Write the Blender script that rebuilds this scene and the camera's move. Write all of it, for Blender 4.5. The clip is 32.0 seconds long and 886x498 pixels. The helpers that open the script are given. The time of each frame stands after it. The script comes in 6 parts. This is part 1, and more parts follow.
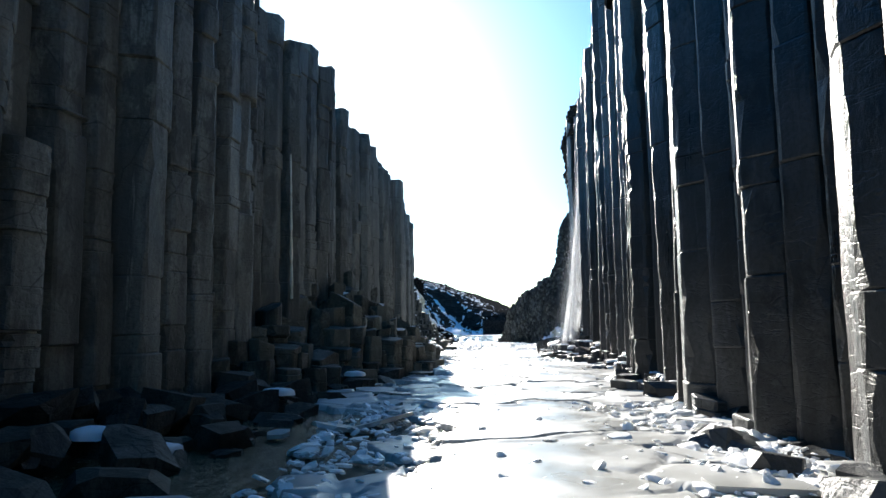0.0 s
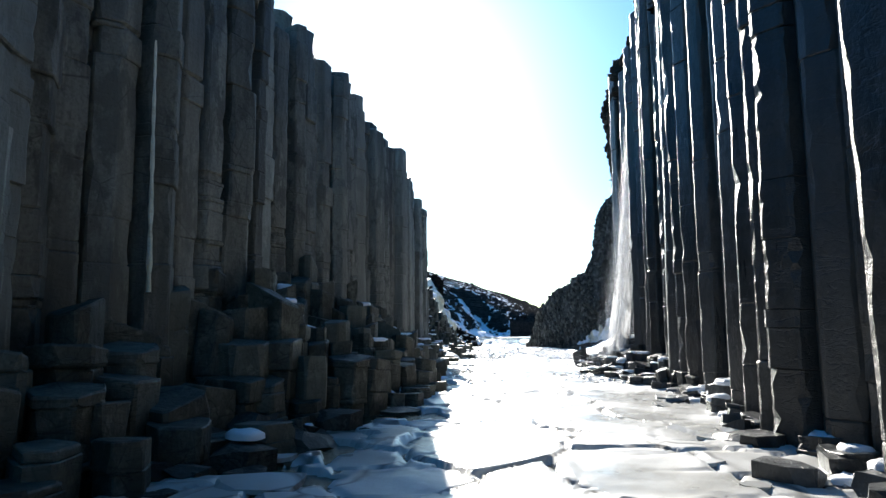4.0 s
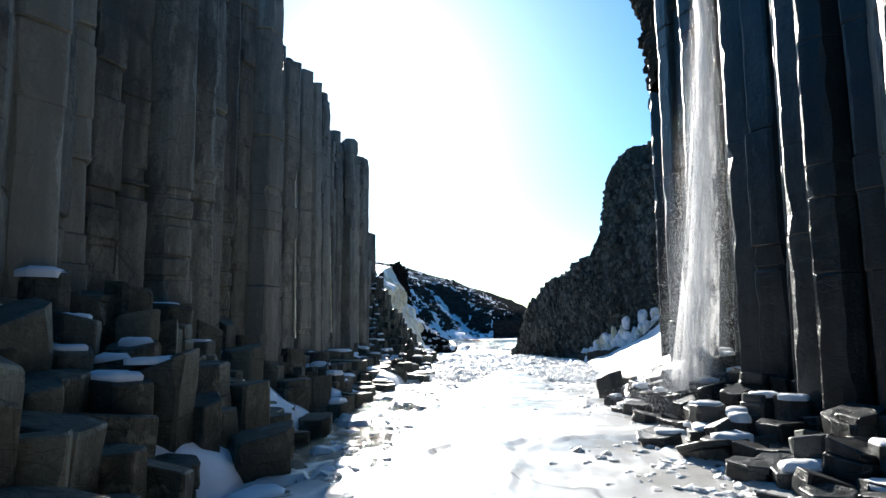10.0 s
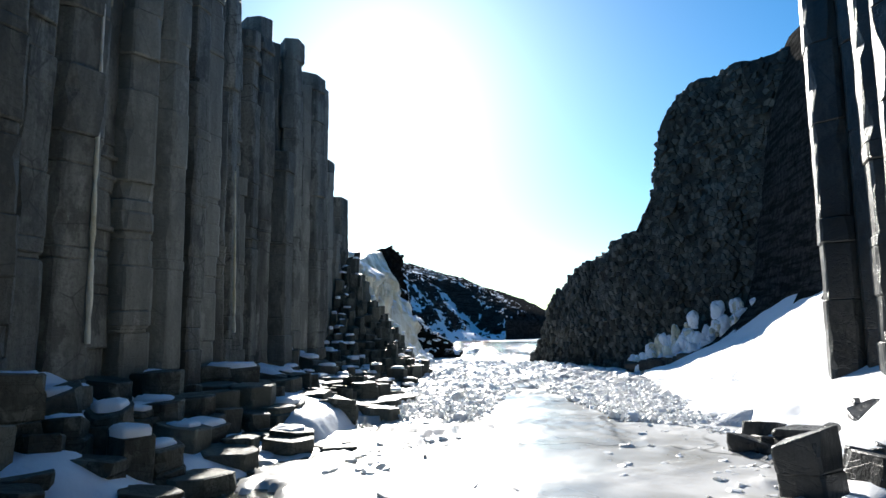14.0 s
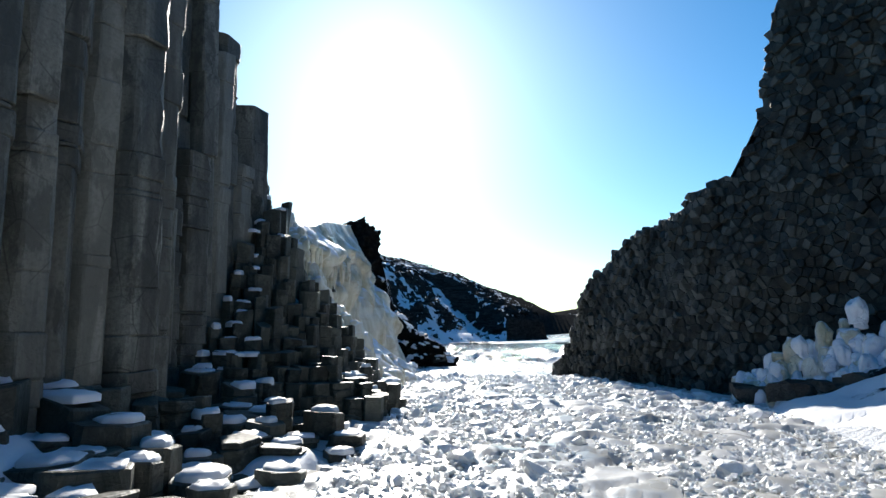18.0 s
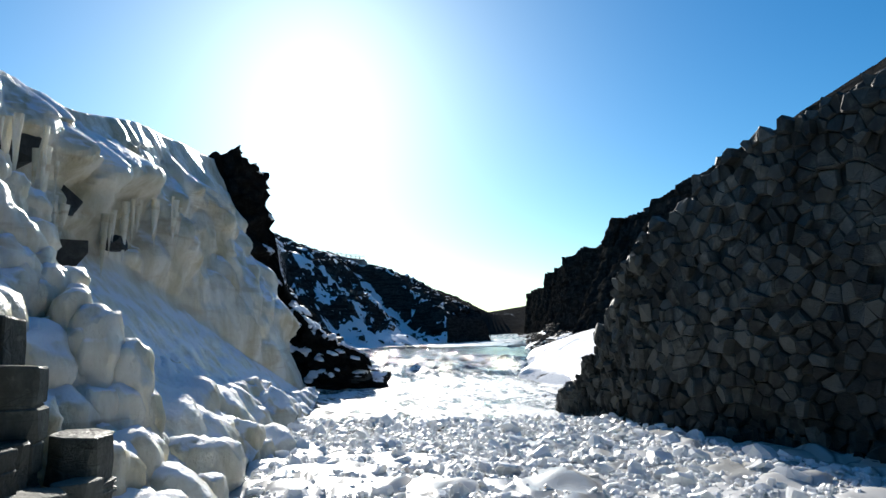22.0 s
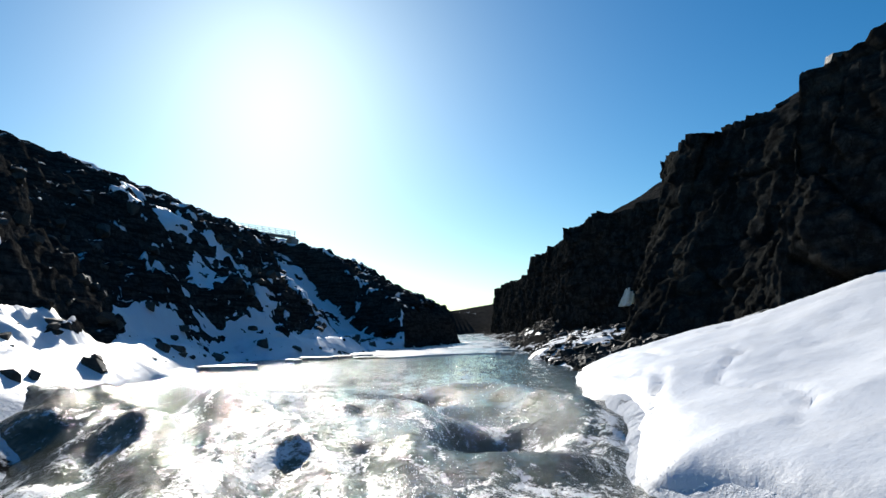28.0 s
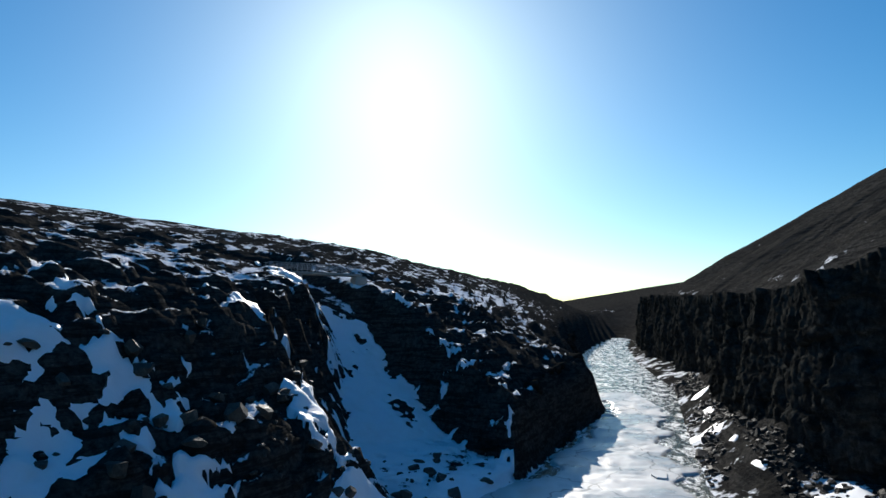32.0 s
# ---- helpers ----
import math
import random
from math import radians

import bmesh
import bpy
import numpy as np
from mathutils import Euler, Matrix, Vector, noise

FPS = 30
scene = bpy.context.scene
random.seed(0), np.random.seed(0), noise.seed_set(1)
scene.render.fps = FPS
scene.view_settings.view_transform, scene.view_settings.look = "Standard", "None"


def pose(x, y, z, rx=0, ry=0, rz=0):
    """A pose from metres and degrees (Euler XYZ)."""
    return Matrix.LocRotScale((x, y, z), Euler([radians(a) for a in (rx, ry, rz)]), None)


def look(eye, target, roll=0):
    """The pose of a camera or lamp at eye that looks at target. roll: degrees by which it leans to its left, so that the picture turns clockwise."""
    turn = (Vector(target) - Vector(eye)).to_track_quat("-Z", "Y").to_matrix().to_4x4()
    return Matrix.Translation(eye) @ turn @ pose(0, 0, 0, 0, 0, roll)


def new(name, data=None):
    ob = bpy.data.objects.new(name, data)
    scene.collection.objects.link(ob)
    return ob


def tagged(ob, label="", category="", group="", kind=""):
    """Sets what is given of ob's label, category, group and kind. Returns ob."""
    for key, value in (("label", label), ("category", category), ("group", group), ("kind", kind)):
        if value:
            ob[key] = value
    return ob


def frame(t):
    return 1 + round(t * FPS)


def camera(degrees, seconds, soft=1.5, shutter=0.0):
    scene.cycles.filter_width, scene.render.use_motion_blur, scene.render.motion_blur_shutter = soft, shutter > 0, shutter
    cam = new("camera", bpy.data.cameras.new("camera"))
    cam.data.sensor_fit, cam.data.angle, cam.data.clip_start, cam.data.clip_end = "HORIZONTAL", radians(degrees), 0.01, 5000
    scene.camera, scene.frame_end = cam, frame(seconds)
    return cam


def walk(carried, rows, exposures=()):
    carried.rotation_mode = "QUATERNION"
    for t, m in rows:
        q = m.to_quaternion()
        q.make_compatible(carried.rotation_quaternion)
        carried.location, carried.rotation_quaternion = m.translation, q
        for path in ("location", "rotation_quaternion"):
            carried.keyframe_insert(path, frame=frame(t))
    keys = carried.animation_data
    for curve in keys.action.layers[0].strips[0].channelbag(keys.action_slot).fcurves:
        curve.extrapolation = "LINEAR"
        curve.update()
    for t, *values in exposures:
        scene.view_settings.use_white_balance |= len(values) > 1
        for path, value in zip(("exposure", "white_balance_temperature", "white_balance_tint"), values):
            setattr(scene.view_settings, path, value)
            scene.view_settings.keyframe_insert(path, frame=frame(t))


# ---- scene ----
from mathutils.bvhtree import BVHTree

cam = camera(71.0, 32.0)
METRES, EYE, TILT, LEAN, TURN = 200.0, 2.85, -2.3, 0.0, 0.0
ROWS = [
    (0.0, 0.0, 0.0, 0.0, -0.0, 9.86, -0.01),
    (0.5, 0.0008, 0.0087, 0.0006, 1.33, 9.85, -0.1),
    (1.0, 0.0014, 0.0181, 0.0012, 2.83, 9.84, -0.19),
    (1.5, 0.0021, 0.0272, 0.0016, 3.08, 9.86, -0.2),
    (2.0, 0.0033, 0.0368, 0.0022, 3.09, 9.87, -0.19),
    (2.5, 0.0045, 0.0458, 0.0032, 3.07, 9.86, -0.19),
    (4.5, 0.0089, 0.087, 0.0072, 2.49, 9.82, -0.43),
    (5.0, 0.01, 0.0982, 0.0082, 2.49, 9.82, -0.47),
    (5.5, 0.0113, 0.1091, 0.0091, 2.98, 9.8, -0.49),
    (6.0, 0.0126, 0.1213, 0.0103, 4.8, 9.76, -0.58),
    (6.5, 0.0138, 0.133, 0.0113, 5.57, 9.74, -0.65),
    (7.0, 0.0155, 0.1451, 0.0124, 5.27, 9.72, -0.67),
    (7.5, 0.0168, 0.1571, 0.0129, 4.92, 9.72, -0.64),
    (8.0, 0.0177, 0.1706, 0.013, 4.14, 9.71, -0.63),
    (8.5, 0.0182, 0.1838, 0.0131, 2.13, 9.75, -0.46),
    (9.0, 0.0187, 0.1974, 0.0136, 1.26, 9.79, -0.33),
    (9.5, 0.0195, 0.2099, 0.0141, 1.26, 9.8, -0.28),
    (10.0, 0.0205, 0.2234, 0.0146, 1.26, 9.8, -0.25),
    (10.5, 0.0217, 0.236, 0.015, 1.27, 9.82, -0.23),
    (11.0, 0.0228, 0.2493, 0.0156, 1.26, 9.81, -0.23),
    (11.5, 0.0237, 0.2618, 0.016, 1.35, 9.81, -0.27),
    (12.0, 0.0246, 0.2753, 0.0165, 1.55, 9.8, -0.31),
    (12.5, 0.0249, 0.2883, 0.0168, 1.72, 9.83, -0.36),
    (13.0, 0.025, 0.3019, 0.0173, 2.04, 9.87, -0.3),
    (13.5, 0.025, 0.3145, 0.0178, 2.3, 9.87, -0.31),
    (15.5, 0.0253, 0.3704, 0.0204, 2.22, 9.77, -0.36),
    (16.0, 0.0256, 0.3844, 0.0209, 2.19, 9.77, -0.41),
    (16.5, 0.0252, 0.3992, 0.0214, 2.15, 9.82, -0.41),
    (17.0, 0.0245, 0.4133, 0.0221, 2.11, 9.78, -0.41),
    (17.5, 0.0238, 0.4287, 0.0229, 2.04, 9.77, -0.41),
    (18.0, 0.0235, 0.4436, 0.0235, 1.82, 9.82, -0.39),
    (18.5, 0.0229, 0.4596, 0.0242, 1.31, 9.83, -0.36),
    (19.0, 0.0224, 0.4746, 0.0249, 0.82, 9.87, -0.33),
    (19.5, 0.0219, 0.4907, 0.0257, 0.07, 9.88, -0.28),
    (20.0, 0.0215, 0.5063, 0.0263, -0.95, 9.87, -0.26),
    (20.5, 0.0214, 0.5229, 0.027, -2.3, 9.87, -0.17),
    (21.0, 0.0213, 0.5389, 0.0277, -3.77, 9.9, -0.11),
    (21.5, 0.0217, 0.5561, 0.0283, -4.38, 9.91, -0.04),
    (22.0, 0.0224, 0.5725, 0.0291, -4.36, 9.87, 0.02),
    (22.5, 0.0231, 0.59, 0.0297, -4.39, 9.88, 0.01),
    (23.0, 0.0237, 0.6067, 0.0305, -4.44, 9.89, 0.01),
    (23.5, 0.0242, 0.6242, 0.031, -4.78, 9.9, 0.06),
    (24.0, 0.0249, 0.6407, 0.0315, -5.28, 9.88, 0.09),
    (24.5, 0.0257, 0.6584, 0.0323, -6.18, 9.87, 0.16),
    (25.0, 0.0268, 0.6749, 0.0328, -7.52, 9.88, 0.24),
    (25.5, 0.0282, 0.6923, 0.0334, -8.26, 9.87, 0.28),
    (27.5, 0.0372, 0.7601, 0.0355, -8.18, 9.9, 0.37),
    (28.0, 0.0408, 0.7776, 0.0375, -8.12, 9.86, 0.44),
    (28.5, 0.0456, 0.7974, 0.0412, -8.1, 9.78, 0.51),
    (29.0, 0.0509, 0.8176, 0.0458, -8.11, 9.74, 0.53),
    (29.5, 0.057, 0.8408, 0.0536, -8.01, 9.6, 0.58),
    (30.0, 0.0626, 0.8653, 0.0639, -7.58, 9.48, 0.65),
    (30.5, 0.0666, 0.8918, 0.0759, -6.1, 9.27, 0.65),
    (31.0, 0.0697, 0.9208, 0.0882, -3.41, 9.06, 0.65),
    (31.5, 0.0714, 0.949, 0.0997, -0.23, 8.83, 0.59),
    (32.0, 0.0712, 0.9796, 0.1117, 4.06, 8.65, 0.58),
]
walk(cam, [(t, pose(0, 0, EYE, TILT, LEAN, TURN) @ pose(METRES * x, METRES * y, METRES * z, 90 + pitch, roll, yaw)) for t, x, y, z, yaw, pitch, roll in ROWS],
     exposures=[(0.0, 1.45), (5.0, 1.45), (9.0, 1.25), (13.0, 1.0), (16.0, 0.85), (20.0, 0.78), (24.0, 0.5), (28.0, 0.38), (32.0, 0.45)])

# ---- light ----
SUN_EL, SUN_AZ = radians(23.7), radians(-7.6)      # height, and turn from straight ahead (+y) towards the right
world = bpy.data.worlds.new("sky")
scene.world = world
world.use_nodes = True
wt = world.node_tree
wt.nodes.clear()
sky = wt.nodes.new("ShaderNodeTexSky")
sky.sky_type, sky.sun_disc = "NISHITA", False
sky.sun_elevation, sky.sun_rotation = SUN_EL, SUN_AZ
sky.air_density, sky.dust_density, sky.ozone_density, sky.altitude = 1.0, 0.64, 3.0, 500
bg = wt.nodes.new("ShaderNodeBackground")
bg.inputs["Strength"].default_value = 0.088
wo = wt.nodes.new("ShaderNodeOutputWorld")
deep = wt.nodes.new("ShaderNodeHueSaturation")
deep.inputs["Saturation"].default_value = 1.37
wt.links.new(sky.outputs[0], deep.inputs["Color"])
tint = wt.nodes.new("ShaderNodeMix")
tint.data_type, tint.blend_type = "RGBA", "MULTIPLY"
tint.inputs[0].default_value, tint.inputs[7].default_value = 1.0, (0.82, 1.02, 0.99, 1)
wt.links.new(deep.outputs[0], tint.inputs[6])
wt.links.new(tint.outputs[2], bg.inputs[0])
wt.links.new(bg.outputs[0], wo.inputs[0])
sun = new("sun", bpy.data.lights.new("sun", "SUN"))
sun.data.energy, sun.data.angle, sun.data.color = 4.6, radians(0.5), (1.0, 0.95, 0.87)
SUN_DIR = Vector((math.sin(SUN_AZ) * math.cos(SUN_EL), math.cos(SUN_AZ) * math.cos(SUN_EL), math.sin(SUN_EL)))
sun.matrix_world = look(SUN_DIR * 300, (0, 0, 0))


# ---- numbers: noise on arrays ----
def hashed(ix, iy, iz, seed):
    h = (ix.astype(np.int64) * 374761393 + iy.astype(np.int64) * 668265263 + iz.astype(np.int64) * 2147483647 + seed * 974634777) & 0xFFFFFFFF
    h = ((h ^ (h >> 13)) * 1274126177) & 0xFFFFFFFF
    h = ((h ^ (h >> 16)) * 2246822519) & 0xFFFFFFFF
    return ((h ^ (h >> 15)) & 0xFFFFFF) / float(0x1000000)


def vnoise(x, y, z=None, seed=0):
    """Smooth noise, -1 to 1."""
    x = np.asarray(x, float)
    y = np.asarray(y, float) + 0 * x
    z = (0 * x) if z is None else np.asarray(z, float) + 0 * x
    ix, iy, iz = np.floor(x), np.floor(y), np.floor(z)
    fx, fy, fz = x - ix, y - iy, z - iz
    fx, fy, fz = (f * f * (3 - 2 * f) for f in (fx, fy, fz))
    out = 0
    for a in (0, 1):
        for b in (0, 1):
            for c in (0, 1):
                w = (fx if a else 1 - fx) * (fy if b else 1 - fy) * (fz if c else 1 - fz)
                out = out + w * hashed(ix + a, iy + b, iz + c, seed)
    return out * 2 - 1


def fbm(x, y, z=None, octaves=4, seed=0, gain=0.5):
    out, amp = 0, 1.0
    for o in range(octaves):
        out = out + amp * vnoise(x * 2 ** o, y * 2 ** o, None if z is None else z * 2 ** o, seed + 17 * o)
        amp *= gain
    return out


def cells(x, y, z=None, seed=0):
    """Nearest and second distance to scattered points, and the nearest one's own random number."""
    x = np.asarray(x, float)
    y = np.asarray(y, float) + 0 * x
    flat = z is None
    z = (0 * x) if flat else np.asarray(z, float) + 0 * x
    ix, iy, iz = np.floor(x), np.floor(y), np.floor(z)
    f1, f2, own = np.full(x.shape, 9.0), np.full(x.shape, 9.0), np.zeros(x.shape)
    for a in (-1, 0, 1):
        for b in (-1, 0, 1):
            for c in ((0,) if flat else (-1, 0, 1)):
                px = ix + a + hashed(ix + a, iy + b, iz + c, seed)
                py = iy + b + hashed(ix + a, iy + b, iz + c, seed + 1)
                pz = 0 if flat else iz + c + hashed(ix + a, iy + b, iz + c, seed + 2)
                d = np.sqrt((px - x) ** 2 + (py - y) ** 2 + (0 if flat else (pz - z) ** 2))
                near = d < f1
                f2 = np.where(near, f1, np.minimum(f2, d))
                own = np.where(near, hashed(ix + a, iy + b, iz + c, seed + 3), own)
                f1 = np.where(near, d, f1)
    return f1, f2, own


def facets(u, v, seed=0):
    """Angular plates: each with its own offset and tilt, and the distance to the nearest joint."""
    u = np.asarray(u, float)
    v = np.asarray(v, float) + 0 * u
    iu, iv = np.floor(u), np.floor(v)
    f1, f2, val = np.full(u.shape, 9.0), np.full(u.shape, 9.0), np.zeros(u.shape)
    zero = iu * 0
    for a in (-1, 0, 1):
        for b in (-1, 0, 1):
            du = u - iu - a - 0.12 - 0.76 * hashed(iu + a, iv + b, zero, seed)
            dv = v - iv - b - 0.12 - 0.76 * hashed(iu + a, iv + b, zero, seed + 1)
            d = np.hypot(du, dv)
            near = d < f1
            f2 = np.where(near, f1, np.minimum(f2, d))
            w = [hashed(iu + a, iv + b, zero, seed + k) - 0.5 for k in (3, 4, 5)]
            val = np.where(near, w[0] + 1.1 * w[1] * du + 1.1 * w[2] * dv, val)
            f1 = np.where(near, d, f1)
    return val, f2 - f1


def step(a, b, x):
    k = np.clip((np.asarray(x, float) - a) / (b - a), 0, 1)
    return k * k * (3 - 2 * k)


def line(*knots):
    """A piecewise straight line through (position, value) knots."""
    ks, vs = [k for k, _ in knots], [v for _, v in knots]
    return lambda p: np.interp(p, ks, vs)


# ---- the plan: the river runs along y, away from the eye ----
shore_left = line((-60, -9), (10, -6.5), (28, -6), (41, -1.8), (57, -0.2), (68, -1.8), (76, -1.6), (86, 0.2), (96, 0.9), (110, 1.2), (121, 1.6),
                  (130, 0.7), (149, -0.2), (154, 0), (158, 2.6), (162, 3.4), (165, 1.5), (170, -4), (181, -5), (190, -4.2), (213, -3), (222, 0), (229, 4.5),
                  (243, 9.7), (252, 12), (261, 17.4), (280, 24), (298, 31), (308, 34), (319, 34.5), (345, 33), (380, 40), (458, 52), (520, 66), (650, 100), (1200, 230), (4000, 900))
shore_right = line((-60, 5), (12, 7.4), (20, 8.7), (31, 10.2), (43, 12), (52, 13), (62, 11), (83, 13), (94, 15), (111, 17.4), (124, 19.6), (131, 17.2), (135, 15.4),
                   (146, 13.6), (150, 14.5), (154, 19), (160, 18), (171, 15.8), (179, 18.5), (190, 21), (197, 23.4), (205, 25), (221, 26.3), (226, 28), (241, 32), (258, 34),
                   (278, 39), (294, 43), (337, 54), (423, 65), (520, 84), (650, 118), (1200, 250), (4000, 930))
wall_left = line((-60, -13), (0, -10.5), (20, -10), (40, -8.8), (60, -7.2), (75, -6.6), (112, -6.6), (118, -6.8), (124, -8.0), (130, -9.4), (134, -11), (156, -11), (160, -6))
rim_left = line((-60, 21), (20, 20.5), (48, 20.4), (80, 21.8), (112, 21.6), (117, 20.6), (120, 17.6), (123, 15.0), (126, 13.4), (132, 12.6), (145, 13.6), (158, 15.4), (163, 14))
wall_right = line((-60, 5.5), (8, 8.2), (20, 9.9), (31, 11.6), (45, 13.9), (60, 16.2), (75, 18.3), (92, 20.2))
rim_right = line((-60, 33), (60, 34), (78, 33), (92, 31))

cliff_foot = line((120, 40), (150, 34), (165, 29), (175, 22.5), (182.5, 15.2), (185.5, 11.6), (188, 9.2), (192, 7.4), (197, 6.6), (201, 5.6), (206, 5.4), (210, 8), (214, 12), (225, 17.5), (232, 18.0), (240, 14.0), (255, 7.6), (275, 5), (300, 4.5),
                  (345, 5), (650, 6), (4000, 40))
cliff_top = line((120, 31), (150, 29), (165, 26.5), (185, 19.6), (207, 18.8), (225, 21.2), (238, 21.4), (255, 18.8), (300, 18), (345, 20), (423, 22.5), (520, 20), (650, 15), (4000, 30))

lean_back = line((172, 0), (178, 2.0), (184, 5.5), (190, 7.4), (197, 7.0), (206, 6.4), (212, 2.0), (217, 0))     # how far the stepped cliff's top stands back


def river_level(y):
    return 1.25 * step(171.5, 183.5, y) + np.clip(np.asarray(y, float) - 300, 0, None) * 0.004


def ravine(x, y):
    """How far a place lies from the floor of the side ravine, and how far up it: 0 at its mouth, 1 at the bridge."""
    ax, ay, bx, by = 14.0, 253.0, -12.0, 288.0
    k = np.clip(((x - ax) * (bx - ax) + (y - ay) * (by - ay)) / ((bx - ax) ** 2 + (by - ay) ** 2), -0.3, 1.6)
    wob = 2.0 * np.sin(k * 7.0)
    return np.hypot(x - ax - k * (bx - ax) + wob, y - ay - k * (by - ay)), k


COULOIR = ((-14.0, 231.0), (-9.0, 227.5), (-6.5, 222.0), (-3.0, 216.5))


def stroke(x, y, knots, wide):
    """1 on the line through the knots, falling to 0 at the width."""
    best = np.full(np.shape(x), 99.0)
    for (ax, ay), (bx, by) in zip(knots[:-1], knots[1:]):
        k = np.clip(((x - ax) * (bx - ax) + (y - ay) * (by - ay)) / ((bx - ax) ** 2 + (by - ay) ** 2), 0, 1)
        best = np.minimum(best, np.hypot(x - ax - k * (bx - ax), y - ay - k * (by - ay)))
    return 1 - best / wide


def height(x, y, rugged=1.0):
    """The lie of the land at arrays of places."""
    x, y = np.asarray(x, float), np.asarray(y, float)
    xl, xr = shore_left(y), shore_right(y)
    lev = river_level(y)
    bed = lev - 1.3
    rough = fbm(x * 0.11, y * 0.11, None, 5, 3, 0.55)
    # left side, near part: a sheer wall behind the columns
    zl = rim_left(y) - 1.4 + np.clip(wall_left(y) - 3.5 - x, 0, 400) * 0.10 + 0.5 * rough
    near_l = np.where(x > wall_left(y) - 1.6, bed + 0.6 * step(0, 4, xl - x), bed + (zl - bed) * step(0.0, 1.9, wall_left(y) - 1.6 - x))
    # left side, far part: snow foot, rock steps, hillside
    d = xl - x
    a = line((-3, -1.3), (0, 0), (2.5, 1.6), (5, 3.3), (9, 9.0), (13, 11.5), (17, 17.0), (24, 20.6), (28, 22.4), (40, 26.2), (49, 30.6), (60, 34.0), (130, 46.5), (400, 66), (3000, 190))(d)
    b = line((-3, -1.3), (0, 0.2), (1.5, 6.0), (4, 9.2), (9, 11.6), (16, 14.6), (24, 19.5), (39, 23.6), (60, 29), (130, 43), (400, 70), (3000, 200))(d)
    past = step(252, 268, y + 0.3 * np.clip(d, 0, 60))
    b2 = line((-3, -1.3), (0, 0.2), (2, 6.0), (6, 15), (40, 31.0), (73, 41), (98, 46), (130, 50), (171, 57.5), (220, 65), (400, 85), (3000, 200))(d)
    b = b + (b2 - b) * step(335, 430, y)
    far_l = lev + a * (1 - past) + b * past
    beds = far_l / 1.7 + 0.9 * rough + 0.35 * vnoise(x * 0.5, y * 0.5, None, 49)
    steps = 1.7 * (np.floor(beds) + step(0.42, 0.9, beds - np.floor(beds)) - beds) + far_l
    f1, f2, own = cells(x * 0.30 + 0.4 * rough, y * 0.30, None, 41)
    p1, e1 = facets(x * 0.36 + 0.3 * rough, y * 0.36, 43)
    p2, e2 = facets(x * 0.95, y * 0.95 + 0.3 * rough, 45)
    gully = step(0.0, 0.5, stroke(x, y, COULOIR, 5.0) + 0.25 * rough)
    g1, g2, own2 = cells(x * 0.85, y * 0.85, None, 47)
    crag = (0.62 * p1 + 0.42 * p2 - 0.35 * (1 - step(0, 0.10, e1)) - 0.15 * (1 - step(0, 0.10, e2))) * (1 - 0.55 * gully) * rugged
    far_l = far_l - 1.3 * gully
    far_l = far_l + np.where(d > 3, (0.95 * (steps - far_l) * (1 - 0.7 * gully) * rugged + crag) * (0.25 + 0.75 * step(34, 20, d)) + 0.8 * rough + 0.3 * rugged * fbm(x * 0.6, y * 0.6, None, 4, 8) - 0.5, 0.12 * rough)
    r, k = ravine(x, y)
    floor_r = lev + 0.3 + line((-0.3, -1.2), (0.0, 0.1), (0.35, 2.5), (0.6, 9.0), (0.82, 17.0), (1.0, 20.3), (1.6, 25.0))(k) + 0.35 * rough
    width = line((-0.3, 9.5), (0.0, 8.5), (0.35, 6.0), (0.7, 3.4), (1.0, 3.5), (1.6, 4))(k)
    cut = floor_r + np.clip(r - width + 0.8 * rough, 0, None) * 1.9 * (1 + 0.5 * (own - 0.5)) + 1.2 * (own2 - 0.5) * step(0, 2, r - width)
    far_l = np.where((k > -0.25) & (d > -1), np.minimum(far_l, cut), far_l)
    wl = step(164, 172, y)
    left = near_l * (1 - wl) + far_l * wl
    # right side, near part
    zr = rim_right(y) - 1.2 + np.clip(x - wall_right(y) - 3, 0, 400) * 0.14 + 0.5 * rough
    near_r = np.where(x < wall_right(y) + 1.5, bed + 0.7 * step(0, 4, x - xr), bed + (zr - bed) * step(0, 1.9, x - wall_right(y) - 1.5))
    # right side, the bay between the two cliffs, and the second cliff's back
    e = x - xr
    bay = lev + line((-3, -1.2), (0, -0.1), (3, 1.2), (7, 3.4), (10, 6.5), (12, 22), (14, 29), (40, 33), (400, 80))(e)
    crest = line((13.6, -1.5), (15.4, 7.2), (16.8, 9.8), (20.2, 12.2), (22.2, 13.6), (23.5, 20.0), (25.2, 25.2), (32, 26.6), (60, 32), (400, 70))(x) + 0.4 * rough
    face = line((13, 150), (14, 147), (14.8, 142.5), (18.2, 134), (20, 130), (23.2, 125.8), (25.5, 123.5), (27.4, 120.5), (31, 116), (60, 100))(x)
    behind = y - face
    second = np.where(behind < 3.2, np.where(x < 27, bed, bay), np.where(x < 26, bed, bed + (crest - 1.2 - bed) * (1 - step(6, 11, behind)) * step(3.2, 5.2, behind)))
    # right side, far part: snow bank or rubble foot, dark cliff, long slope above
    w2 = step(186, 204, y)
    bank = line((-3, -1.2), (-0.5, -0.3), (0, 0.35), (2, 1.1), (8, 2.9), (16, 6.1), (22, 8.9), (30, 12.5), (60, 25))(e)
    strand = line((-3, -1.3), (-0.8, -0.9), (0.8, 0.3), (9, 2.8), (18, 4.2), (60, 8))(e) + 0.45 * rough * step(0, 2, e)
    base = bank * (1 - w2) + strand * w2 + 0.5 * np.clip(e - 1.5, 0, 9) * step(246, 262, y) * step(350, 325, y)
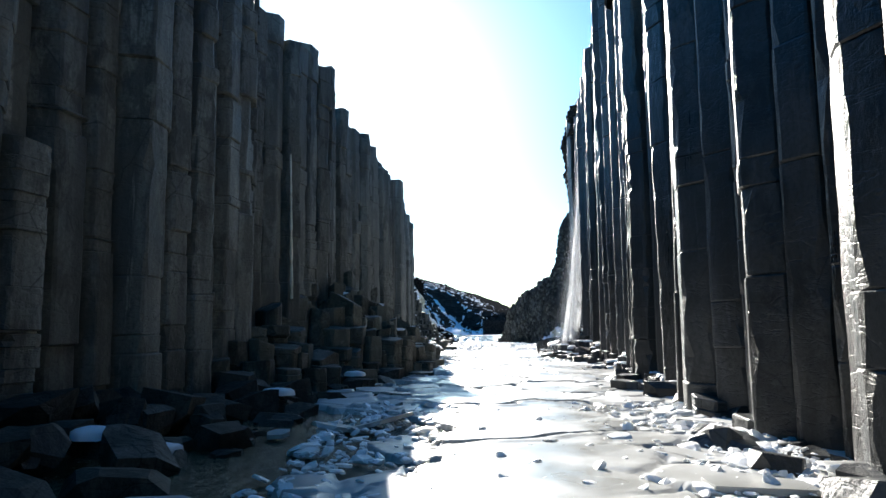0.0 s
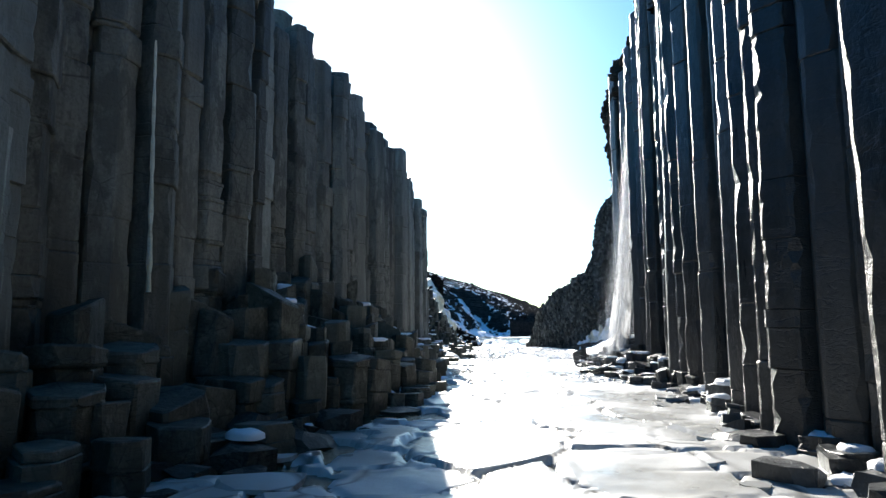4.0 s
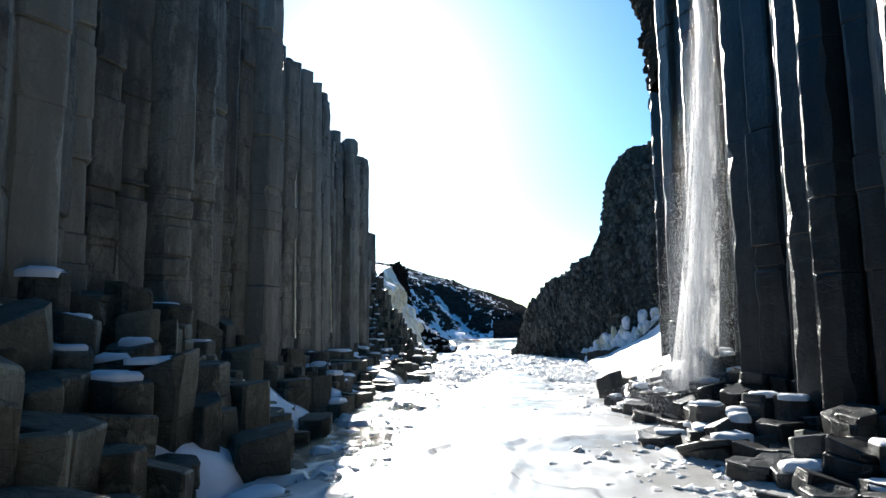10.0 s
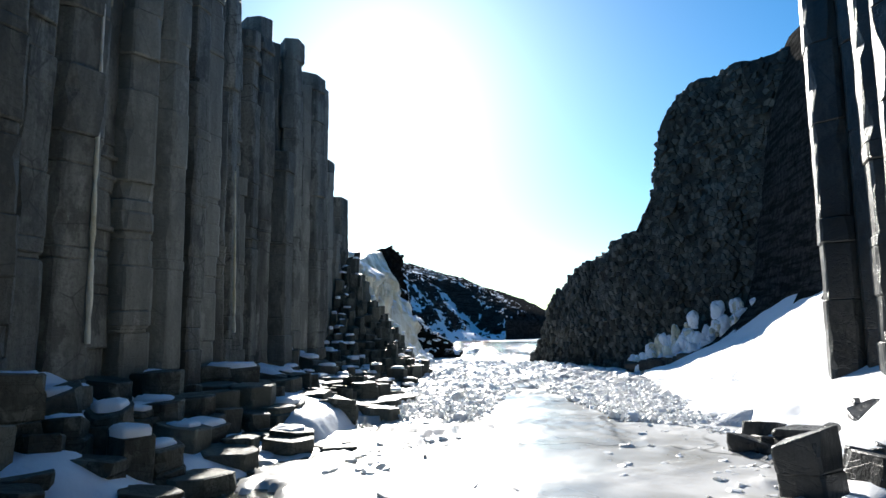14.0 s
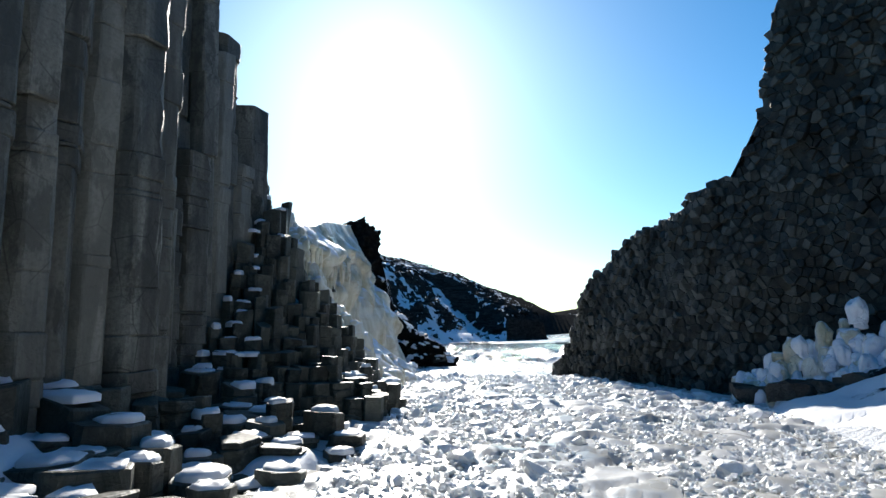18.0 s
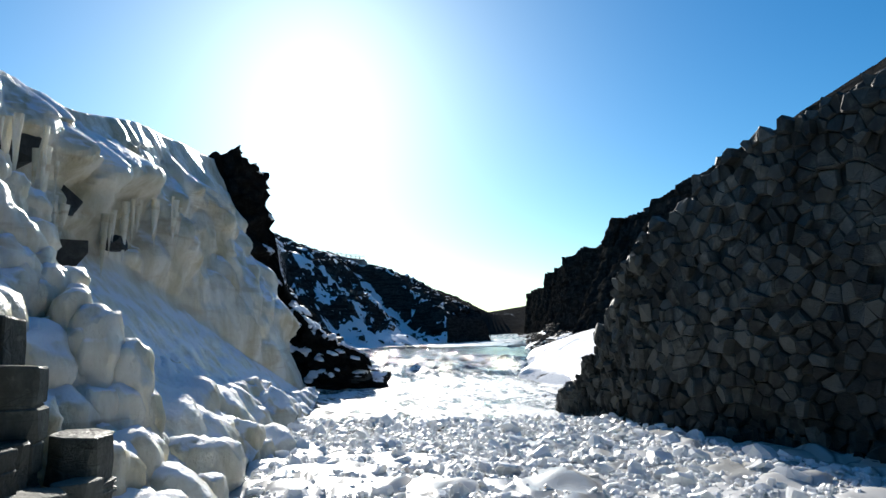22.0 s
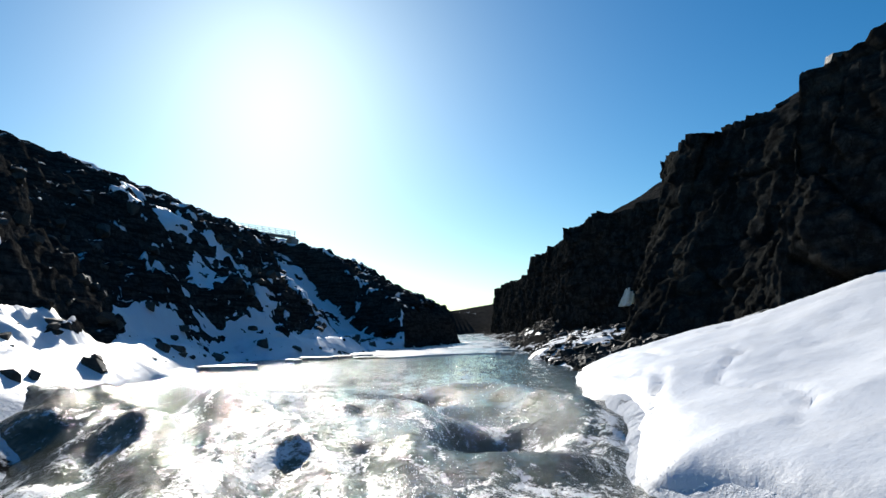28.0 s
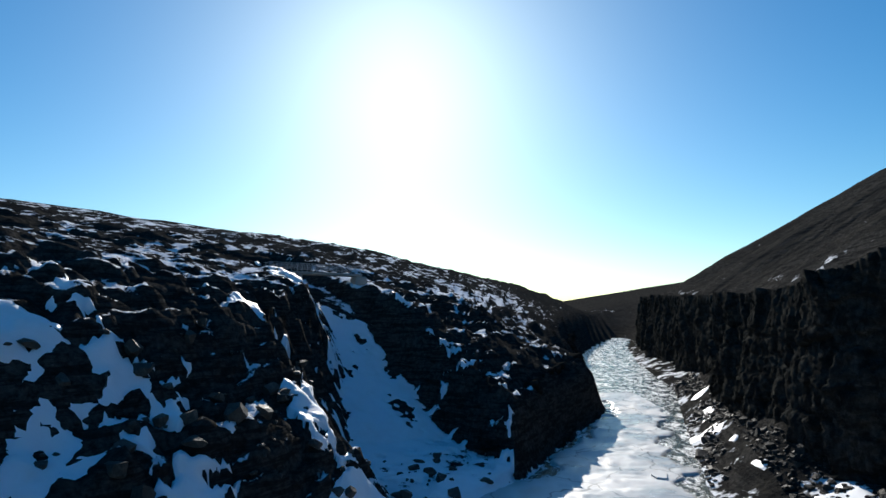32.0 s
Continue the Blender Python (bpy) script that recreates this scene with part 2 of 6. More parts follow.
    q = e - cliff_foot(y) - lean_back(y)
    far_r = lev + base + np.clip(cliff_top(y) - base, 0, 99) * step(2.8, 5.2, q) + np.clip(q - 5, 0, 95) * line((250, 0.655), (330, 0.61), (420, 0.535), (700, 0.535))(y) + np.clip(q - 100, 0, 300) * 0.12 + 0.5 * rough * step(2, 5, q) + 1.1 * fbm(y * 0.09 + x * 0.01, x * 0.014, None, 4, 52, 0.6) * step(6, 22, q)
    mid_r = np.where(y < 92, near_r, np.where(y < 120, np.maximum(bay, np.where(behind > 1.2, second, -9)), np.maximum(second, np.where((behind > 4) & (e > 0.5) | (y > 150), far_r, -9))))
    w3 = step(150, 160, y)
    right = mid_r * (1 - w3) + np.maximum(far_r, np.where((behind < 12) & (y < 172), second, -9)) * w3
    mid = (xl + xr) / 2
    out = np.where(x < mid, left, right)
    # open hills far away close the valley
    far = np.clip(y - 520, 0, 1500) * 0.022 * step(5, 60, np.abs(x - mid) - (xr - xl) / 2)
    out = np.where(x < mid, np.minimum(out, line((0, 900), (420, 900), (440, 90), (600, 57), (740, 50), (950, 38), (1200, 26), (4000, 20))(y)), out + far)
    close = step(600, 780, y) * step(40, 75, x)
    return out * (1 - close) + close * (19 + 0.17 * np.clip(x - 84, -20, 500) + 0.007 * (y - 780) + 1.5 * rough)


# ---- materials ----
class Nodes:
    """A small hand for building node materials."""

    def __init__(self, name):
        self.mat = bpy.data.materials.new(name)
        self.mat.use_nodes = True
        self.t = self.mat.node_tree
        self.t.nodes.clear()
        self.out = self.t.nodes.new("ShaderNodeOutputMaterial")
        self.b = self.t.nodes.new("ShaderNodeBsdfPrincipled")
        self.t.links.new(self.b.outputs[0], self.out.inputs[0])
        self.co = self.t.nodes.new("ShaderNodeTexCoord").outputs["Object"]
        self.geo = self.t.nodes.new("ShaderNodeNewGeometry")

    def put(self, value, socket):
        if isinstance(value, bpy.types.NodeSocket):
            self.t.links.new(value, socket)
        else:
            socket.default_value = value

    def scaled(self, vector, s):
        n = self.t.nodes.new("ShaderNodeMapping")
        self.t.links.new(vector, n.inputs[0])
        n.inputs["Scale"].default_value = s
        return n.outputs[0]

    def noise(self, scale, detail=5, rough=0.6, vector=None, distortion=0.0):
        n = self.t.nodes.new("ShaderNodeTexNoise")
        n.inputs["Scale"].default_value, n.inputs["Detail"].default_value = scale, detail
        n.inputs["Roughness"].default_value, n.inputs["Distortion"].default_value = rough, distortion
        self.t.links.new(self.geo.outputs["Position"] if vector is None else vector, n.inputs["Vector"])
        return n.outputs[0]

    def voronoi(self, scale, feature="F1", vector=None, out=0):
        n = self.t.nodes.new("ShaderNodeTexVoronoi")
        n.feature = feature
        n.inputs["Scale"].default_value = scale
        self.t.links.new(self.geo.outputs["Position"] if vector is None else vector, n.inputs["Vector"])
        return n.outputs[out]

    def ramp(self, fac, *stops):
        n = self.t.nodes.new("ShaderNodeValToRGB")
        while len(n.color_ramp.elements) < len(stops):
            n.color_ramp.elements.new(0.5)
        for el, (p, c) in zip(n.color_ramp.elements, stops):
            el.position, el.color = p, (c, c, c, 1) if isinstance(c, (int, float)) else (*c, 1)
        self.t.links.new(fac, n.inputs[0])
        return n.outputs[0]

    def math(self, op, a, b=0.0):
        n = self.t.nodes.new("ShaderNodeMath")
        n.operation = op
        self.put(a, n.inputs[0])
        self.put(b, n.inputs[1])
        return n.outputs[0]

    def mix(self, fac, a, b):
        n = self.t.nodes.new("ShaderNodeMix")
        n.data_type = "RGBA"
        self.put(fac, n.inputs[0])
        for v, s in ((a, n.inputs[6]), (b, n.inputs[7])):
            self.put(v if isinstance(v, bpy.types.NodeSocket) else (*v, 1), s)
        return n.outputs[2]

    def bump(self, height_, strength, distance, normal=None):
        n = self.t.nodes.new("ShaderNodeBump")
        n.inputs["Strength"].default_value, n.inputs["Distance"].default_value = strength, distance
        self.t.links.new(height_, n.inputs["Height"])
        if normal is not None:
            self.t.links.new(normal, n.inputs["Normal"])
        return n.outputs[0]

    def axis(self, what, i):
        n = self.t.nodes.new("ShaderNodeSeparateXYZ")
        self.t.links.new(self.geo.outputs[what], n.inputs[0])
        return n.outputs[i]

    def random(self):
        return self.t.nodes.new("ShaderNodeObjectInfo").outputs["Random"]

    def done(self, **values):
        for key, v in values.items():
            s = self.b.inputs[key.replace("_", " ")]
            self.put((*v, 1) if isinstance(v, tuple) and len(v) == 3 and s.type == "RGBA" else v, s)
        return self.mat


def basalt(name, dark, light, rough=(0.45, 0.75), upright=True, spec=0.5, warm=(0.13, 0.115, 0.095), stones=False, beds=False):
    """Columnar rock: streaks down the faces, pits and cracks, a warm weathered bloom."""
    n = Nodes(name)
    pos = n.geo.outputs["Position"]
    streak = n.noise(1.0, 6, 0.62, n.scaled(pos, (1.3, 1.3, 0.16 if upright else 1.0)))
    grain = n.noise(9.0, 6, 0.7)
    big = n.noise(0.22, 3, 0.5)
    c = n.mix(n.ramp(streak, (0.36, 0.0), (0.66, 1.0)), dark, light)
    if upright:
        wash = n.noise(1.0, 4, 0.6, n.scaled(pos, (0.55, 0.55, 0.035)))
        c = n.mix(n.math("MULTIPLY", n.ramp(wash, (0.50, 0.0), (0.60, 1.0)), 0.75), c, tuple(v * 0.35 for v in dark))
        scar = n.noise(1.0, 5, 0.65, n.scaled(pos, (1.1, 1.1, 0.14)), 0.5)
        c = n.mix(n.math("MULTIPLY", n.ramp(scar, (0.60, 0.0), (0.66, 1.0)), 0.6), c, tuple(min(1.0, v * 1.5) for v in light))
    c = n.mix(n.math("MULTIPLY", n.ramp(big, (0.48, 0.0), (0.7, 1.0)), 0.55), c, warm)
    c = n.mix(n.math("MULTIPLY", n.ramp(grain, (0.35, 1.0), (0.55, 0.0)), 0.5), c, tuple(v * 0.5 for v in dark))
    stain = n.noise(0.8, 8, 0.72, n.scaled(pos, (1.0, 1.0, 0.55)))
    c = n.mix(n.math("MULTIPLY", n.ramp(stain, (0.50, 0.0), (0.57, 1.0)), 0.75 if upright else 0.62), c, tuple(v * 0.55 for v in dark))
    vein = n.ramp(n.voronoi(0.75, "DISTANCE_TO_EDGE", n.scaled(pos, (1.0, 1.0, 0.8))), (0.0, 1.0), (0.018, 0.0))
    vein = n.math("MULTIPLY", vein, n.ramp(n.noise(0.5, 3), (0.48, 0.0), (0.56, 1.0)))
    c = n.mix(n.math("MULTIPLY", vein, 0.8), c, tuple(v * 0.25 for v in dark))
    if stones:
        damp = n.noise(0.3, 6, 0.7, n.scaled(pos, (1.0, 1.0, 0.55)), 0.5)
        c = n.mix(n.math("MULTIPLY", n.ramp(damp, (0.44, 0.0), (0.58, 1.0)), 0.75), c, tuple(v * 0.4 for v in dark))
    if not upright and not beds and not stones:
        split = n.noise(1.0, 3, 0.5, n.scaled(pos, (0.35, 0.35, 3.2)), 0.5)
        split = n.math("MULTIPLY", n.ramp(split, (0.485, 0.0), (0.5, 1.0), (0.515, 0.0)), n.ramp(n.noise(0.7, 3), (0.42, 0.0), (0.55, 1.0)))
        c = n.mix(n.math("MULTIPLY", split, 0.85), c, tuple(v * 0.2 for v in dark))
        worn = n.noise(1.5, 6, 0.68, None, 0.4)
        c = n.mix(n.math("MULTIPLY", n.ramp(worn, (0.56, 0.0), (0.62, 1.0)), 0.55), c, tuple(min(1.0, v * 1.45) for v in light))
        c = n.mix(n.math("MULTIPLY", n.ramp(n.voronoi(0.9, "DISTANCE_TO_EDGE", n.scaled(pos, (1.0, 1.0, 1.4))), (0.0, 1.0), (0.013, 0.0)), 0.7), c, tuple(v * 0.2 for v in dark))
    if beds:
        layer = n.noise(1.0, 5, 0.65, n.scaled(pos, (0.35, 0.35, 0.9)), 0.9)
        c = n.mix(n.math("MULTIPLY", n.ramp(layer, (0.42, 1.0), (0.54, 0.0)), 0.6), c, tuple(v * 0.5 for v in dark))
    tone = n.math("FRACT", n.math("ADD", n.random(), n.geo.outputs["Random Per Island"])) if stones else n.random()
    c = n.mix(n.ramp(tone, (0.0, 0.55), (0.5, 0.0)), c, tuple(v * 0.6 for v in dark))
    c = n.mix(n.ramp(tone, (0.55, 0.0), (1.0, 0.5)), c, tuple(v * 1.15 for v in light))
    crack = n.noise(1.0, 4, 0.55, n.scaled(pos, (0.8, 0.8, 2.2)), 0.6)
    b1 = n.bump(grain, 0.55, 0.035)
    b2 = n.bump(n.noise(2.6, 5, 0.6, n.scaled(pos, (1.2, 1.2, 0.5))), 0.6, 0.10, b1)
    b3 = n.bump(n.ramp(crack, (0.47, 1.0), (0.5, 0.0), (0.53, 1.0)), 0.35, 0.04, b2)
    r = n.ramp(streak, (0.3, rough[0]), (0.7, rough[1]))
    return n.done(Base_Color=c, Roughness=r, Normal=b3, Specular_IOR_Level=spec)


M_COL_L = basalt("basalt_dry", (0.072, 0.078, 0.068), (0.26, 0.268, 0.235), (0.5, 0.8), warm=(0.18, 0.177, 0.14))
M_COL_R = basalt("basalt_wet", (0.020, 0.0235, 0.025), (0.054, 0.060, 0.062), (0.24, 0.55), spec=0.5, warm=(0.10, 0.095, 0.08))
M_STUB = basalt("basalt_stub", (0.032, 0.037, 0.032), (0.118, 0.127, 0.106), (0.4, 0.75), upright=False, spec=0.3, warm=(0.13, 0.12, 0.09))
M_STONE = basalt("basalt_stone", (0.031, 0.034, 0.031), (0.140, 0.146, 0.130), (0.45, 0.8), upright=False, spec=0.22, warm=(0.06, 0.058, 0.04), stones=True)
M_CLIFF = basalt("basalt_cliff", (0.012, 0.0123, 0.012), (0.050, 0.051, 0.047), (0.6, 0.9), upright=False, spec=0.0, warm=(0.044, 0.042, 0.035), beds=True)
M_BOULDER = basalt("boulder_rock", (0.018, 0.0175, 0.0165), (0.07, 0.068, 0.06), (0.5, 0.85), upright=False, spec=0.2)


def snow_material(name, tone=(0.83, 0.85, 0.88), dirt=0.25):
    n = Nodes(name)
    big, fine = n.noise(0.5, 4, 0.6), n.noise(7.0, 5, 0.65)
    c = n.mix(n.math("MULTIPLY", n.ramp(big, (0.5, 0.0), (0.75, 1.0)), dirt), tone, (0.62, 0.60, 0.56))
    b = n.bump(fine, 0.35, 0.03, n.bump(n.noise(1.1, 4, 0.55), 0.5, 0.12))
    return n.done(Base_Color=c, Roughness=0.55, Normal=b, Subsurface_Weight=0.0, Specular_IOR_Level=0.35)


M_SNOW = snow_material("snow")


def sheet_ice():
    """River ice: smooth greyish plates, snow-dusted patches, thaw stains."""
    n = Nodes("river_ice")
    patch, fine, stain = n.noise(0.16, 4, 0.6), n.noise(4.0, 6, 0.7), n.noise(0.55, 5, 0.65)
    # both base tones grow paler from y 20 to y 50, then stay even
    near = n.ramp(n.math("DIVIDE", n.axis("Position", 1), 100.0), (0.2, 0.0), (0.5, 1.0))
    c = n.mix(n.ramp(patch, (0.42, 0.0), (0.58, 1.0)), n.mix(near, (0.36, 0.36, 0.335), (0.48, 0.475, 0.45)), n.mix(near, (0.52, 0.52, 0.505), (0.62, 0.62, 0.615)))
    c = n.mix(n.math("MULTIPLY", n.ramp(stain, (0.58, 0.0), (0.74, 1.0)), 0.5), c, (0.48, 0.45, 0.40))
    c = n.mix(n.math("MULTIPLY", n.ramp(fine, (0.28, 1.0), (0.42, 0.0)), 0.25), c, (0.38, 0.36, 0.34))
    pos = n.geo.outputs["Position"]
    wavy = n.t.nodes.new("ShaderNodeVectorMath")
    wavy.operation = "MULTIPLY_ADD"
    bend = n.t.nodes.new("ShaderNodeTexNoise")
    bend.inputs["Scale"].default_value = 0.35
    n.t.links.new(pos, bend.inputs["Vector"])
    n.t.links.new(bend.outputs["Color"], wavy.inputs[0])
    wavy.inputs[1].default_value = (3.0, 3.0, 0.0)
    n.t.links.new(n.scaled(pos, (1.0, 0.75, 0.0)), wavy.inputs[2])
    gap = n.ramp(n.voronoi(0.13, "DISTANCE_TO_EDGE", wavy.outputs[0]), (0.0, 1.0), (0.016, 0.0))
    gap = n.math("MULTIPLY", gap, n.ramp(n.noise(0.12, 3), (0.36, 0.0), (0.46, 1.0)))
    c = n.mix(n.math("MULTIPLY", gap, 0.9), c, (0.10, 0.10, 0.095))
    r = n.ramp(patch, (0.4, 0.26), (0.6, 0.55))
    return n.done(Base_Color=c, Roughness=r, Normal=n.bump(fine, 0.25, 0.02, n.bump(stain, 0.3, 0.08)), Specular_IOR_Level=0.5)


M_ICE = sheet_ice()


def slush_ice():
    n = Nodes("broken_ice")
    a, f = n.noise(1.2, 4, 0.6), n.noise(6.0, 5, 0.7)
    c = n.mix(n.ramp(a, (0.38, 0.0), (0.62, 1.0)), (0.80, 0.81, 0.80), (0.91, 0.915, 0.92))
    return n.done(Base_Color=c, Roughness=0.4, Normal=n.bump(f, 0.6, 0.05, n.bump(a, 0.5, 0.15)), Specular_IOR_Level=0.45,
                  Subsurface_Weight=0.6, Subsurface_Radius=(1.0, 0.97, 0.92), Subsurface_Scale=0.10)


M_SLUSH = slush_ice()


def frozen_fall():
    """Ice of a frozen waterfall: milky, with yellow mineral stains and vertical flow marks."""
    n = Nodes("frozen_fall_ice")
    pos = n.geo.outputs["Position"]
    flow = n.noise(1.0, 5, 0.6, n.scaled(pos, (0.7, 0.9, 0.22)))
    band = n.noise(0.35, 4, 0.6)
    c = n.mix(n.ramp(flow, (0.36, 0.0), (0.60, 1.0)), (0.52, 0.47, 0.31), (0.80, 0.775, 0.67))
    c = n.mix(n.math("MULTIPLY", n.ramp(band, (0.55, 0.0), (0.72, 1.0)), 0.6), c, (0.36, 0.31, 0.20))
    shelf = n.noise(1.0, 5, 0.6, n.scaled(pos, (0.25, 0.25, 1.5)), 0.6)
    c = n.mix(n.math("MULTIPLY", n.ramp(shelf, (0.56, 0.0), (0.66, 1.0)), 0.55), c, (0.45, 0.36, 0.22))
    fresh = n.ramp(n.math("ADD", n.axis("Normal", 2), n.math("MULTIPLY", n.math("SUBTRACT", n.noise(0.9, 5, 0.65), 0.5), 0.7)), (0.56, 0.0), (0.72, 1.0))
    c = n.mix(fresh, c, (0.83, 0.85, 0.88))
    b = n.bump(n.noise(1.8, 6, 0.62, n.scaled(pos, (1, 1, 0.7))), 0.8, 0.25, n.bump(n.noise(9, 4, 0.6), 0.5, 0.04))
    return n.done(Base_Color=c, Roughness=n.ramp(fresh, (0.0, 0.28), (1.0, 0.6)), Normal=b, Specular_IOR_Level=0.5,
                  Subsurface_Weight=0.5, Subsurface_Radius=(1.0, 0.95, 0.85), Subsurface_Scale=0.18)


M_FALLICE = frozen_fall()


def water():
    """Glacial river: grey-green, glossy, with white foam where it runs fast."""
    n = Nodes("river_water")
    pos = n.geo.outputs["Position"]
    y = n.axis("Position", 1)
    streaky = n.noise(1.0, 7, 0.68, n.scaled(pos, (0.55, 0.25, 0.6)), 1.2)
    fine = n.noise(2.5, 7, 0.75, None, 0.8)
    fast = n.ramp(n.math("DIVIDE", y, 400.0), (0.0, 0.05), (0.32, 0.16), (0.345, 0.17), (0.405, 0.185), (0.42, 0.16), (0.452, 0.115), (0.465, 0.0), (0.56, 0.02), (0.60, 0.14), (1.0, 0.15))
    both = n.math("ADD", n.math("MULTIPLY", streaky, 0.5), n.math("ADD", n.math("MULTIPLY", fine, 0.32), n.math("MULTIPLY", n.noise(13.0, 5, 0.75), 0.18)))
    foam = n.ramp(n.math("ADD", both, fast), (0.648, 0.0), (0.695, 1.0))
    c = n.mix(foam, n.mix(n.noise(0.3, 3), (0.034, 0.036, 0.020), (0.075, 0.074, 0.042)), (0.86, 0.87, 0.87))
    r = n.ramp(foam, (0.0, 0.07), (0.6, 0.55))
    b = n.bump(n.noise(1.3, 6, 0.62, n.scaled(pos, (1.0, 0.7, 1.0)), 0.8), 0.65, 0.13, n.bump(n.noise(5.0, 5, 0.7, n.scaled(pos, (1.0, 0.6, 1.0)), 0.5), 1.0, 0.07, n.bump(n.noise(14.0, 4, 0.6, n.scaled(pos, (1.0, 0.5, 1.0))), 0.8, 0.03)))
    return n.done(Base_Color=c, Roughness=r, Normal=b, Specular_IOR_Level=0.5, IOR=1.333)


M_WATER = water()


def hillside():
    """Ground of the plateau and the slopes: dark broken rock, brown winter turf on the flats, snow lying in the hollows."""
    n = Nodes("hillside_ground")
    pos = n.geo.outputs["Position"]
    up = n.axis("Normal", 2)
    x, y, z = (n.axis("Position", i) for i in range(3))
    a, f, big = n.noise(0.35, 6, 0.65), n.noise(2.2, 6, 0.7), n.noise(0.055, 4, 0.6)
    rock = n.mix(n.ramp(f, (0.36, 0.0), (0.64, 1.0)), (0.019, 0.0188, 0.0185), (0.070, 0.067, 0.061))
    layer = n.noise(1.0, 5, 0.65, n.scaled(pos, (0.25, 0.25, 2.4)), 0.4)
    rock = n.mix(n.math("MULTIPLY", n.ramp(layer, (0.44, 1.0), (0.54, 0.0)), 0.7), rock, (0.011, 0.011, 0.011))
    rill = n.noise(1.0, 5, 0.65, n.scaled(pos, (0.10, 0.75, 0.10)), 0.3)
    turf = n.mix(n.ramp(a, (0.35, 0.0), (0.65, 1.0)), (0.022, 0.022, 0.0215), (0.052, 0.048, 0.040))
    turf = n.mix(n.math("MULTIPLY", n.ramp(rill, (0.42, 1.0), (0.58, 0.0)), 0.75), turf, (0.012, 0.012, 0.0125))
    c = n.mix(n.math("MULTIPLY", n.ramp(up, (0.72, 0.0), (0.9, 1.0)), n.ramp(big, (0.36, 0.2), (0.6, 1.0))), rock, turf)
    low = n.ramp(n.math("DIVIDE", z, 40.0), (0.02, 0.19), (0.15, 0.06), (0.33, 0.04), (0.56, 0.10), (0.72, 0.05), (1.0, 0.035))
    drift = n.math("ADD", n.math("ADD", n.math("MULTIPLY", a, 0.45), n.math("MULTIPLY", n.noise(0.2, 5, 0.6, n.scaled(pos, (1.0, 0.5, 1.0))), 0.55)), n.math("MULTIPLY", n.math("SUBTRACT", up, 0.75), 0.45))
    drift = n.math("ADD", n.math("ADD", drift, low), n.math("MULTIPLY", n.math("SUBTRACT", f, 0.5), 0.12))
    drift = n.math("SUBTRACT", drift, n.ramp(n.math("DIVIDE", x, 300.0), (0.08, 0.0), (0.10, 0.045), (0.2, 0.08)))
    drift = n.math("SUBTRACT", drift, n.ramp(n.math("DIVIDE", y, 1000.0), (0.4, 0.0), (0.6, 0.07)))
    cover = n.ramp(drift, (0.665, 0.0), (0.695, 1.0))
    c = n.mix(cover, c, (0.82, 0.84, 0.87))
    b = n.bump(f, 0.9, 0.25, n.bump(a, 0.8, 0.7))
    return n.done(Base_Color=c, Roughness=n.ramp(cover, (0.0, 0.85), (1.0, 0.5)), Normal=b, Specular_IOR_Level=0.0)


M_HILL = hillside()


def falling_water():
    n = Nodes("falling_water")
    pos = n.geo.outputs["Position"]
    thread = n.noise(1.0, 7, 0.72, n.scaled(pos, (3.2, 3.2, 0.30)), 0.3)
    spray = n.noise(9.0, 5, 0.8)
    a = n.ramp(n.math("ADD", n.math("MULTIPLY", thread, 0.7), n.math("MULTIPLY", spray, 0.3)), (0.43, 0.0), (0.58, 0.85))
    n.done(Base_Color=(0.9, 0.91, 0.92), Roughness=0.5, Specular_IOR_Level=0.3)
    thin, clear, both, veil = (n.t.nodes.new("ShaderNode" + k) for k in ("BsdfTranslucent", "BsdfTransparent", "MixShader", "MixShader"))
    thin.inputs[0].default_value = (0.95, 0.96, 0.97, 1)
    both.inputs[0].default_value = 0.6
    for src, dst in ((n.b, both.inputs[1]), (thin, both.inputs[2]), (clear, veil.inputs[1]), (both, veil.inputs[2]), (veil, n.out.inputs[0])):
        n.t.links.new(src.outputs[0], dst)
    n.t.links.new(a, veil.inputs[0])
    return n.mat


M_FALL = falling_water()


def plain(name, colour, rough, metal=0.0):
    n = Nodes(name)
    c = n.mix(n.noise(3.0, 5, 0.6), tuple(v * 0.8 for v in colour), tuple(v * 1.15 for v in colour))
    return n.done(Base_Color=c, Roughness=rough, Metallic=metal, Normal=n.bump(n.noise(14, 4, 0.6), 0.3, 0.01))


M_CONCRETE = plain("bridge_concrete", (0.26, 0.25, 0.23), 0.8)
M_RAIL = plain("galvanised_rail", (0.35, 0.36, 0.37), 0.5, 0.6)
M_TWIG = plain("bare_twigs", (0.09, 0.06, 0.045), 0.85)


# ---- builders ----
def mesh_of(name, verts, faces, smooth=False):
    me = bpy.data.meshes.new(name)
    me.from_pydata([tuple(v) for v in verts], [], faces)
    if smooth:
        me.polygons.foreach_set("use_smooth", [True] * len(me.polygons))
    me.update()
    return me


